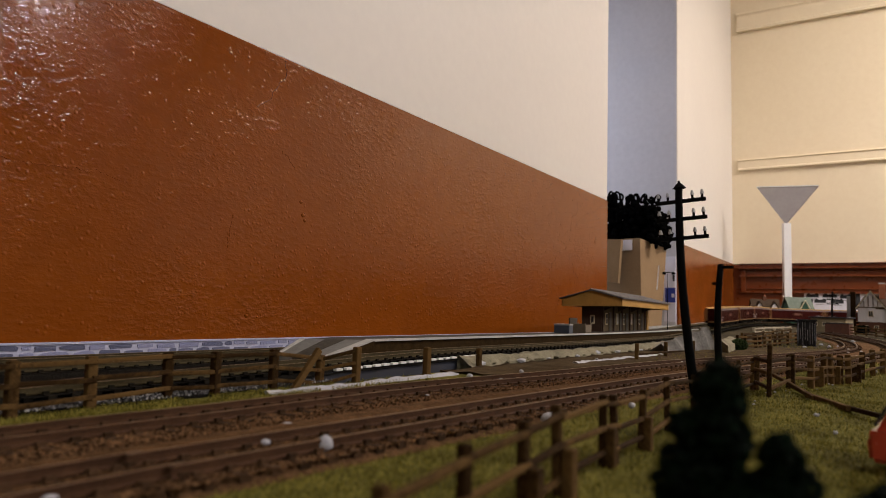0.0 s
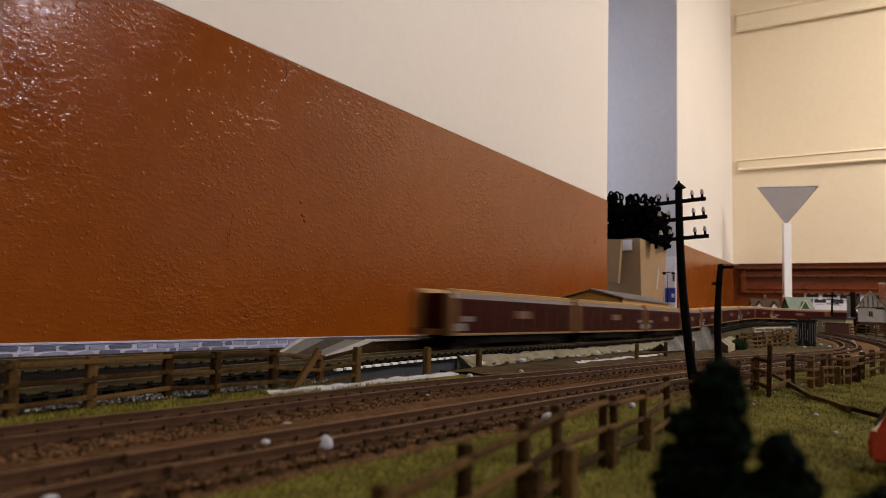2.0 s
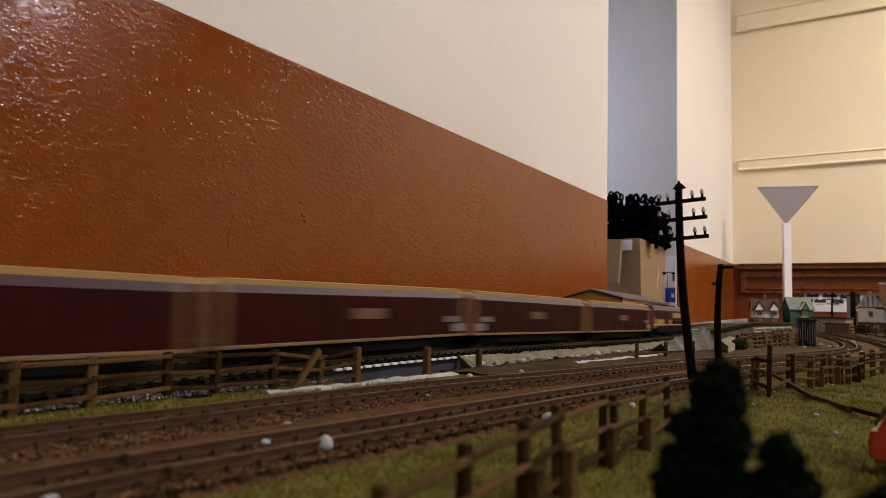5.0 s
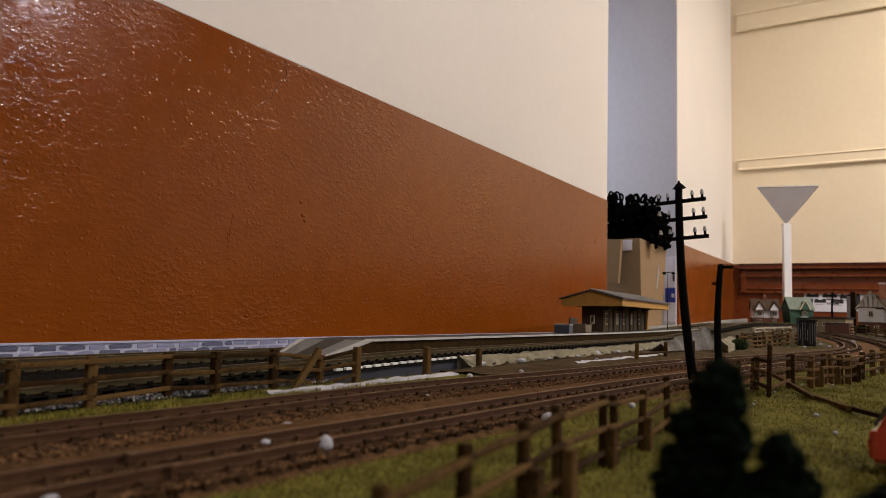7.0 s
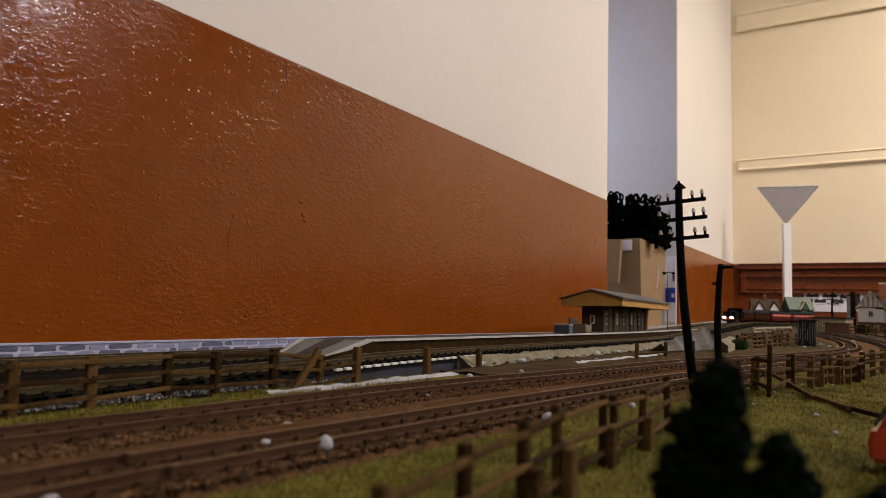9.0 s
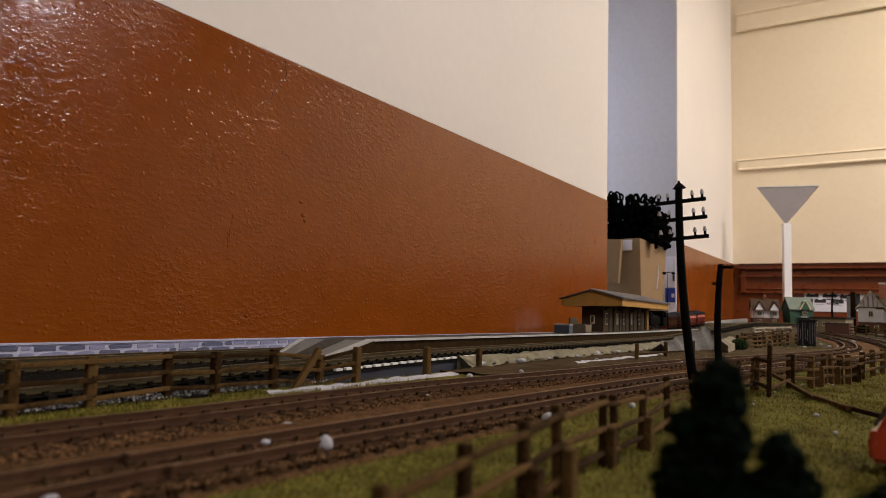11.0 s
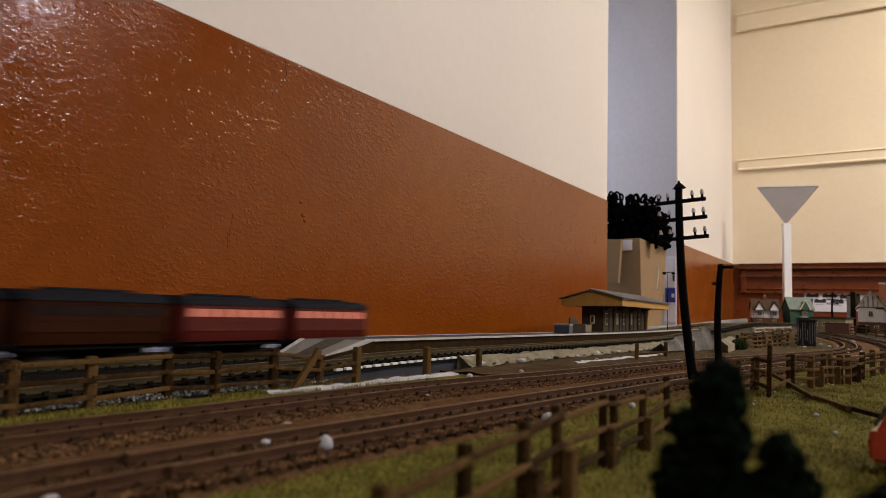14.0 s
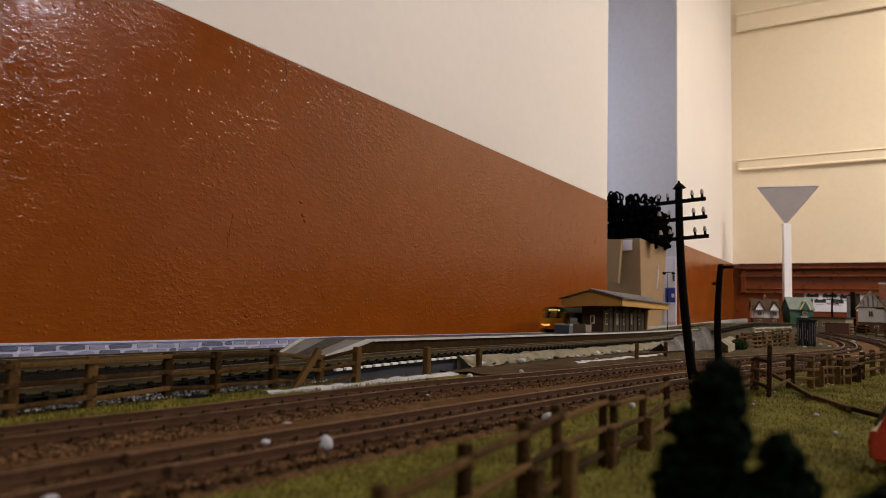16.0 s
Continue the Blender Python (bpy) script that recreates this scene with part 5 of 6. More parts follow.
for i in range(26):
    yy = 0.566 + 0.0078 * i
    base = Vector((2.02 + rng.uniform(0, 0.05), yy, 0.372 + 0.022 * smoothstep(0.57, 0.72, yy)))
    turn = Matrix.Rotation(rng.uniform(-0.9, 0.9), 4, "X")
    size = rng.uniform(0.006, 0.013)
    ring = [base + turn @ Vector((0, size * 0.6 * math.sin(a), size - size * math.cos(a))) for a in (k * math.pi / 4 for k in range(9))]
    for a, b in zip(ring, ring[1:]):
        cyl(bm, a, b, 0.0032, seg=6)
simple("foliage_bundle", bm, BLACK_FLUFF, "bundle of black bushy foam foliage on the cardboard box", "foliage", kind="stuff")

notice = thing("notice_sheet", "white sheet for the bright lower jamb, with a blue panel", "notice")
# white sheet stands in for the brightly lit lower part of the jamb
part("sheet", box(bm_new(), JAMB_X - 0.006, 0.580, 0.030, JAMB_X - 0.0036, 0.615, 0.240), LABEL_WHITE, notice)
part("blue_panel", box(bm_new(), JAMB_X - 0.0075, 0.580, 0.092, JAMB_X - 0.0062, 0.612, 0.139), SIGN_BLUE, notice, "blue panel with unreadable white mark")
part("mark", box(bm_new(), JAMB_X - 0.0085, 0.583, 0.108, JAMB_X - 0.0077, 0.592, 0.120), LABEL_WHITE, notice)
part("mark", box(bm_new(), JAMB_X - 0.0078, 0.582, 0.160, JAMB_X - 0.0062, 0.588, 0.180), PRINT_DARK, notice)
poster = thing("poster", "white poster with rows of dark pictures of engines", "poster")
PX = END_X - 0.0046
part("sheet", box(bm_new(), PX - 0.002, 0.125, 0.086, PX, 0.299, 0.166), LABEL_WHITE, poster)
for y, z, w, h in ((0.268, 0.153, 0.040, 0.011), (0.205, 0.153, 0.046, 0.011), (0.150, 0.150, 0.036, 0.012), (0.280, 0.131, 0.026, 0.009), (0.240, 0.131, 0.038, 0.011), (0.180, 0.130, 0.040, 0.012), (0.137, 0.130, 0.018, 0.010)):
    w, h = w * 1.12, h * 1.6
    pic = part("engine_picture", prism(bm_new(), [(y - w / 2, z - h / 2), (y + w / 2, z - h / 2), (y + w / 2, z + h * 0.1), (y + w * 0.3, z + h * 0.5), (y + w * 0.1, z + h * 0.15), (y - w * 0.2, z + h * 0.25), (y - w * 0.3, z + h * 0.5), (y - w / 2, z + h * 0.2)], "x", PX - 0.0028, PX - 0.0022), PRINT_DARK, poster)
    part("caption_bar", box(bm_new(), PX - 0.0027, y - w * 0.35, z - h * 0.95, PX - 0.0022, y + w * 0.35, z - h * 0.8), SIGN_GREY, poster)
poster2 = thing("poster", "white poster with a dark border beside another poster", "poster")
part("sheet", box(bm_new(), PX - 0.002, -0.02, 0.092, PX, 0.118, 0.166), LABEL_WHITE, poster2)
part("border", box(bm_new(), PX - 0.0028, 0.100, 0.110, PX - 0.0022, 0.116, 0.160), PRINT_DARK, poster2)

# ---- scatter: grass tufts and chippings ----
TUFT = mat("static_grass_fibres", (0.062, 0.060, 0.007), (0.31, 0.264, 0.050), rough=0.95, scale=45, fine=10, spec=0.15, per_island=0.7)


def scatter_blades(name, label, count, area, test, length, material):
    rng = random.Random(11)
    verts, faces = [], []
    while count > 0:
        x, y = area[0] + (area[1] - area[0]) * rng.random() ** 1.4, rng.uniform(area[2], area[3])
        count -= 1
        if not test(x, y):
            continue
        z = land(x, y)
        l = length * rng.uniform(0.5, 1.3)
        a = rng.uniform(0, 6.283)
        w = length * 0.11
        lean = Vector((math.cos(a + 1.3), math.sin(a + 1.3), 0)) * l * rng.uniform(0.2, 0.9)
        k = len(verts)
        c, s = math.cos(a) * w, math.sin(a) * w
        verts += [(x - c, y - s, z - 0.0002), (x + c, y + s, z - 0.0002), (x + lean.x, y + lean.y, z + l)]
        faces.append((k, k + 1, k + 2))
    me = bpy.data.meshes.new(name)
    me.from_pydata(verts, [], faces)
    me.materials.append(material)
    return tagged(new(name, me), label, "grass", kind="stuff")


def off_tracks(x, y):
    d = min(abs(y - LINE_D.at(x).y), abs(y - LINE_E.at(x).y))
    return d > (0.0145 if y < LINE_E.at(x).y else 0.0225) + 0.005 * noise.noise((x * 60, y * 60, 0)) and not (LINE_E.at(x).y < y < LINE_D.at(x).y)


scatter_blades("grass", "olive static grass on the near field", 150000, (0.04, 0.62, -0.06, 0.122), off_tracks, 0.0011, TUFT)
scatter_blades("grass", "tufty grass along the fence", 26000, (0.08, 0.42, 0.221, 0.256), lambda x, y: off_tracks(x, y) and noise.noise((x * 50, y * 50, 4)) > -0.25 and x < 0.27 + 0.1 * random.random(), 0.0017, TUFT)
scatter_blades("grass", "far rough grass between the tracks", 26000, (0.62, 1.6, -0.10, 0.20), off_tracks, 0.0022, TUFT)


def chips(name, label, line, s0, s1, width, count, size, material, z):
    rng = random.Random(5)
    verts, faces = [], []
    for _ in range(count):
        s = s0 + (s1 - s0) * rng.random() ** 1.5
        p, d = line.at(s), line.side(s)
        p = p + d * rng.uniform(-width, width) + Vector((0, 0, z + rng.uniform(-0.0002, 0.0003)))
        r = size * rng.uniform(0.5, 1.3)
        k = len(verts)
        pts = [Vector((rng.uniform(-1, 1), rng.uniform(-1, 1), rng.uniform(-0.4, 0.4))).normalized() * r for _ in range(3)]
        top, bot = Vector((rng.uniform(-0.3, 0.3) * r, rng.uniform(-0.3, 0.3) * r, r * 0.8)), Vector((0, 0, -r * 0.6))
        verts += [tuple(p + q) for q in (*pts, top, bot)]
        faces += [(k, k + 1, k + 3), (k + 1, k + 2, k + 3), (k + 2, k, k + 3), (k + 1, k, k + 4), (k + 2, k + 1, k + 4), (k, k + 2, k + 4)]
    me = bpy.data.meshes.new(name)
    me.from_pydata(verts, [], faces)
    me.materials.append(material)
    return tagged(new(name, me), label, "ballast", kind="stuff")


chips("chippings", "brown ballast chippings on the track", LINE_D, 0.04, 0.9, 0.026, 26000, 0.00062, STONE_CHIP, 0.0018)
chips("chippings", "brown ballast chippings on the near track", LINE_E, 0.02, 0.7, 0.0165, 20000, 0.00060, STONE_CHIP, 0.0018)
PALE_CHIP = mat("pale_grey_chipping", (0.07, 0.07, 0.075), (0.55, 0.54, 0.55), rough=0.8, scale=200, per_island=0.9, spec=0.2, contrast=(0.45, 0.8))
chips("chippings", "loose pale chippings between fence and track", Line([(-0.1, 0.2625), (0.0, 0.2625), (0.2, 0.2635), (0.5, 0.2635)]), 0.09, 0.30, 0.0075, 2600, 0.0007, PALE_CHIP, 0.0004)

# ---- trains ----
WAGON_RED = mat("maroon_wagon_paint", (0.022, 0.0022, 0.0015), (0.036, 0.0040, 0.0025), rough=0.5, spec=0.06, scale=40, bump=0.0001, bump_scale=400)
GOLD = mat("gold_livery_paint", (0.46, 0.29, 0.10), (0.38, 0.23, 0.075), rough=0.4, scale=60)
GOLD_BAND = mat("gold_side_band", (0.30, 0.19, 0.045), (0.24, 0.15, 0.035), rough=0.45, scale=60)
UNDER_BLACK = mat("black_underframe", (0.004, 0.0036, 0.0033), (0.010, 0.0085, 0.0078), rough=0.8, spec=0.02, scale=200)
WHEEL_STEEL = mat("dark_wheel_steel", (0.05, 0.045, 0.04), (0.12, 0.11, 0.10), rough=0.45, metal=0.7, scale=150)
WHITE_PANEL = mat("white_data_panel", (0.24, 0.22, 0.23), (0.18, 0.165, 0.17), rough=0.5, scale=100)
ROOF_AND_SHEEN_LILAC = mat("lilac_roof_and_lip_sheen", (0.046, 0.024, 0.032), (0.070, 0.040, 0.050), rough=0.5, spec=0.25, scale=80)
LOCO_GREEN = mat("dark_green_loco_paint", (0.0010, 0.0095, 0.0052), (0.002, 0.0135, 0.0075), rough=0.5, spec=0.03, scale=60)
LOCO_YELLOW = mat("yellow_warning_paint", (0.60, 0.39, 0.015), (0.52, 0.33, 0.015), rough=0.35, scale=60)
LOCO_GREY = mat("pale_grey_cab_paint", (0.62, 0.66, 0.66), (0.55, 0.58, 0.58), rough=0.4, scale=60)
DARK_GLASS = mat("dark_cab_glass", (0.01, 0.011, 0.013), (0.015, 0.016, 0.018), rough=0.08, scale=30, rough_var=0.03)
STEAM_BLACK = mat("black_engine_paint", (0.0021, 0.00196, 0.00196), (0.0049, 0.00441, 0.0042), rough=0.6, spec=0.02, scale=80)
COACH_BROWN = mat("dark_teak_coach_paint", (0.026, 0.0080, 0.0030), (0.044, 0.014, 0.0055), rough=0.5, spec=0.04, scale=90)
COACH_RED = mat("lit_crimson_coach_paint", (0.075, 0.0070, 0.0045), (0.105, 0.011, 0.007), rough=0.45, spec=0.25, scale=90)
COACH_ROOF = mat("dark_grey_coach_roof", (0.008, 0.009, 0.012), (0.016, 0.017, 0.022), rough=0.7, spec=0.03, scale=90)
BUFFER_RED = mat("red_buffer_beam", (0.35, 0.03, 0.02), (0.3, 0.025, 0.02), rough=0.4, scale=90)
HEADLIGHT = mat("white_headlight", (1, 1, 1), (1, 1, 1), rough=0.3, emit=((1.0, 0.96, 0.92), 26.0))
BLUE_LIGHT = mat("blue_white_marker_light", (0.5, 0.6, 1), (0.5, 0.6, 1), rough=0.3, emit=((0.25, 0.35, 1.0), 14.0))
TAIL_LIGHT = mat("red_tail_light", (1, 0.1, 0.05), (1, 0.1, 0.05), rough=0.3, emit=((1.0, 0.12, 0.04), 16.0))
AMBER_LIGHT = mat("warm_marker_light", (1, 0.7, 0.3), (1, 0.7, 0.3), rough=0.3, emit=((1.0, 0.65, 0.25), 5.0))
LIT_WINDOW = mat("lit_coach_window", (0.40, 0.14, 0.10), (0.22, 0.06, 0.04), rough=0.2, emit=((1.0, 0.30, 0.20), 0.36))


def wheelset(parent, x, r):
    w = part("wheel", bm_new(), WHEEL_STEEL, parent)
    bm = bmesh.new()
    for side in (-1, 1):
        y = side * 0.0083
        cyl(bm, (0, y - 0.0013, 0), (0, y + 0.0013, 0), r, seg=20)
        cyl(bm, (0, y - side * 0.0016, 0), (0, y - side * 0.0009, 0), r + 0.0008, seg=20)
        cyl(bm, (0, y + side * 0.0013, 0), (0, y + side * 0.0019, 0), r * 0.35, seg=10)
    cyl(bm, (0, -0.0105, 0), (0, 0.0105, 0), 0.0011, seg=8)
    bm.to_mesh(w.data)
    bm.free()
    w.location = (x, 0, r)
    return w


def bogie(parent, x, base, r=0.0058, frame_z=0.0105):
    bm = bm_new()
    for side in (-1, 1):
        y = side * 0.0132
        box(bm, -base / 2 - 0.006, y - 0.0012, frame_z - 0.0045, base / 2 + 0.006, y + 0.0012, frame_z - 0.001, 0.0005)
        for k in (-1, 1):
            box(bm, k * base / 2 - 0.003, y - 0.002, r - 0.0025, k * base / 2 + 0.003, y + 0.002, frame_z - 0.003, 0.0005)
            cyl(bm, (k * base * 0.22, y, 0.004), (k * base * 0.22, y, frame_z - 0.002), 0.0018, seg=8)
    box(bm, -0.006, -0.012, frame_z - 0.004, 0.006, 0.012, frame_z + 0.003)
    b = part("bogie", bm, UNDER_BLACK, parent)
    b.location = (x, 0, 0)
    for k in (-1, 1):
        wheelset(b, k * base / 2, r)
    return b


def buffers(parent, half, z=0.0135, rear=None):
    bm = bm_new()
    cyl(bm, (0, 0, 0), (0.005, 0, 0), 0.0014, seg=8)
    cyl(bm, (0.005, 0, 0), (0.0062, 0, 0), 0.003, seg=12)
    first = part("buffer", bm, UNDER_BLACK, parent)
    for i, (k, side) in enumerate(((-1, -1), (-1, 1), (1, -1), (1, 1))):
        ob = first if i == 0 else new("buffer", first.data)
        ob.parent = parent
        ob.matrix_basis = Matrix.Translation((k * half if k < 0 or rear is None else rear, side * 0.0115, z)) @ Matrix.Rotation(0 if k > 0 else math.pi, 4, "Z")


W_LEN = 0.236  # wagon body length; the pitch of the rake is W_PITCH
W_PITCH = 0.248


def hopper_wagon():
    w = thing("hopper_wagon", "maroon bogie hopper wagon with gold ends and top edge", "wagon", "hopper wagons")
    h, half = 0.046, W_LEN / 2
    bm = bm_new()
    # open tub: an upright side, and a lip that leans in
    outline = [(-0.0172, 0.0125), (-0.0175, 0.0385), (-0.0145, 0.0425), (0.0145, 0.0425), (0.0175, 0.0385), (0.0172, 0.0125)]
    prism(bm, outline, "x", -half + 0.004, half - 0.004)
    part("tub", bm, WAGON_RED, w)
    for side in (-1, 1):
        bm = bm_new()
        prism(bm, [(side * 0.0146, 0.0424), (side * 0.0152, 0.0455), (side * 0.0128, 0.046), (side * 0.0124, 0.0424)], "x", -half + 0.003, half - 0.003)
        part("top_rail", bm, GOLD, w, "gold top edge")
        # the lip's lilac colour paints in the sheen from overhead
        bm = bm_new()
        prism(bm, [(side * 0.0177, 0.0382), (side * 0.0180, 0.0386), (side * 0.0150, 0.0428), (side * 0.0146, 0.0425)], "x", -half + 0.006, half - 0.006)
        part("lip", bm, ROOF_AND_SHEEN_LILAC, w, "slanting lip with its overhead sheen painted greyish lilac")
        bm = bm_new()
        box(bm, -half, side * 0.0172 - 0.0012, 0.0108, half, side * 0.0172 + 0.0012, 0.0126, 0.0003)
        part("sill", bm, mat("gold_brown_sill", (0.20, 0.11, 0.03), (0.14, 0.08, 0.025), rough=0.5, scale=90), w)
        rib = None
        for k in range(1, 9):
            x = -half + 0.004 + k * (W_LEN - 0.008) / 9
            if rib is None:
                rib = part("side_rib", box(bm_new(), -0.0006, -0.0005, 0.0135, 0.0006, 0.0005, 0.037), WAGON_RED, w)
                ob = rib
            else:
                ob = new("side_rib", rib.data)
                ob.parent = w
            ob.matrix_basis = Matrix.Translation((x, side * 0.0176, 0))
        part("logo_panel", box(bm_new(), -0.014, side * 0.0178 - 0.0003, 0.0245, 0.014, side * 0.0178 + 0.0007, 0.031), mat("faded_emblem", (0.14, 0.065, 0.035), (0.09, 0.035, 0.02), rough=0.5, scale=300), w, "faded emblem panel")
        for x0, x1, z0, z1 in ((-half + 0.006, -half + 0.017, 0.0145, 0.020), (-half + 0.016, -half + 0.027, 0.0215, 0.0255)):
            part("data_panel", box(bm_new(), x0, side * 0.0178 - 0.0003, z0, x1, side * 0.0178 + 0.0008, z1), WHITE_PANEL, w, "white data panel")
    for k in (-1, 1):
        bm = bm_new()
        for side in (-1, 1):
            prism(bm, [(side * 0.0176, 0.0108), (side * 0.0176, 0.0388), (side * 0.0142, 0.0445), (side * 0.0112, 0.0445), (side * 0.0118, 0.0108)], "x", k * (half - 0.0045), k * half)
        box(bm, min(k * half, k * (half - 0.003)), -0.0118, 0.0112, max(k * half, k * (half - 0.003)), 0.0118, 0.0155)
        part("end_frame", bm, mat("gold_end_paint", (0.20, 0.090, 0.022), (0.14, 0.062, 0.016), rough=0.45, scale=90), w, "gold painted end frame")
    bm = bm_new()
    box(bm, -half + 0.004, -0.010, 0.0085, half - 0.004, 0.010, 0.0122)
    # black boxes along middle and sides stand in for shade under the wagon
    box(bm, -half + 0.010, -0.0055, 0.0028, half - 0.010, 0.0055, 0.0088)
    for side in (-1, 1):
        box(bm, -half + 0.052, side * 0.0150 - 0.0008, 0.0045, half - 0.052, side * 0.0150 + 0.0008, 0.0110)
    for x in (-0.045, 0.0, 0.045):
        prism(bm, [(x - 0.016, 0.0122), (x + 0.016, 0.0122), (x + 0.008, 0.0035), (x - 0.008, 0.0035)], "y", -0.0135, 0.0135)
    part("underframe", bm, UNDER_BLACK, w)
    buffers(w, half - 0.002)
    for k in (-1, 1):
        bogie(w, k * (half - 0.035), 0.027)
    return w


def diesel(name, label, livery):
    """A heavy freight diesel; its cabs at both ends, x forward."""
    d = thing(name, label, "locomotive", "trains")
    half = 0.1450
    body, band, roof, end, cabside = livery[:5]
    bm = bm_new()
    prism(bm, [(-0.0172, 0.0150), (-0.0176, 0.0230), (-0.0172, 0.0400), (-0.0135, 0.0458), (0.0135, 0.0458), (0.0172, 0.0400), (0.0176, 0.0230), (0.0172, 0.0150)], "x", -half + 0.045, half - 0.045)
    part("body", bm, body, d)
    bm = bm_new()
    prism(bm, [(-0.0174, 0.0400), (-0.0137, 0.0462), (-0.006, 0.0480), (0.006, 0.0480), (0.0137, 0.0462), (0.0174, 0.0400)], "x", -half + 0.008, half - 0.008)
    part("roof", bm, roof, d, "dark ribbed roof")
    for x in (-0.05, -0.02, 0.03, 0.06):
        part("roof_grille", box(bm_new(), x - 0.012, -0.009, 0.0474, x + 0.012, 0.009, 0.0490, 0.0005), UNDER_BLACK, d)
    part("exhaust_hatch", box(bm_new(), 0.078, -0.007, 0.0472, 0.096, 0.007, 0.0494, 0.0006), LOCO_GREY, d, "pale roof hatch")
    for side in (-1, 1):
        for x0, x1, z0, z1, m in livery[6]:
            part("side_band", box(bm_new(), x0, side * 0.0176 - 0.0004, z0, x1, side * 0.0176 + 0.0006, z1, 0.0001), m, d, "coloured side band")
        bm = bm_new()
        for k in range(7):
            x = -0.085 + k * 0.028
            box(bm, x, side * 0.0175 - 0.0003, 0.0175, x + 0.018, side * 0.0175 + 0.0007, 0.0245)
        part("side_grilles", bm, UNDER_BLACK, d)
        bm = bm_new()
        box(bm, -half + 0.006, side * 0.0170 - 0.0012, 0.0182, half - 0.006, side * 0.0170 + 0.0014, 0.0198, 0.0003)
        part("skirt", box(bm_new(), -half + 0.030, side * 0.0168 - 0.0010, 0.0085, half - 0.030, side * 0.0168 + 0.0012, 0.0181, 0.0003), UNDER_BLACK, d)
        part("solebar", bm, GOLD if livery[5] else UNDER_BLACK, d)
    for k in (-1, 1):
        bm = bm_new()
        a, b = k * (half - 0.045), k * (half - 0.027)
        prism(bm, [(-0.0172, 0.0150), (-0.0176, 0.0230), (-0.0172, 0.0400), (0.0172, 0.0400), (0.0176, 0.0230), (0.0172, 0.0150)], "x", a, b)
        part("cab_side", bm, cabside, d, "pale cab side")
        bm = bm_new()
        prism(bm, [(b, 0.0150), (k * half, 0.0135), (k * half, 0.0290), (k * (half - 0.0075), 0.0405), (b, 0.0405)], "y", -0.0171, 0.0171)
        cab = part("cab_nose", bm, end, d, "painted cab front")
        for side in (-1, 1):
            bm = bm_new()
            prism(bm, [(k * (half + 0.0001), 0.0305), (k * (half - 0.0066), 0.0400), (k * (half - 0.0060), 0.0403), (k * (half + 0.0007), 0.0308)], "y", side * 0.0015, side * 0.0145)
            part("windscreen", bm, DARK_GLASS, cab)
            bm = bm_new()
            x0, x1 = sorted((k * (half - 0.024), k * (half - 0.012)))
            box(bm, x0, side * 0.0174 - 0.0004, 0.0300, x1, side * 0.0174 + 0.0007, 0.0380)
            part("side_window", bm, DARK_GLASS, cab)
    bm = bm_new()
    box(bm, -0.035, -0.0145, 0.0040, 0.035, 0.0145, 0.0140, 0.001)
    box(bm, -half + 0.006, -0.012, 0.0100, half - 0.006, 0.012, 0.0150)
    # long black box fills in the shade between the bogies
    box(bm, -half + 0.012, -0.0055, 0.0028, half - 0.012, 0.0055, 0.0102)
    for k in (-1, 1):
        box(bm, min(k * half, k * (half - 0.003)), -0.0155, 0.0040, max(k * half, k * (half - 0.003)), 0.0155, 0.0130, 0.0006)
    part("fuel_tank", bm, UNDER_BLACK, d)
    for k in (-1, 1):
        b = bogie(d, k * (half - 0.056), 0.054, 0.0070, 0.0135)
        wheelset(b, 0.0, 0.0070)
    buffers(d, half - 0.001, 0.0125)
    return d


def lights(parent, x, spots, r, material, name):
    k = 1 if x > 0 else -1
    for y, z in spots:
        bm = bm_new()
        cyl(bm, (x, y, z), (x + k * 0.0012, y, z), r, r * 0.8, seg=12)
        part(name, bm, material, parent)


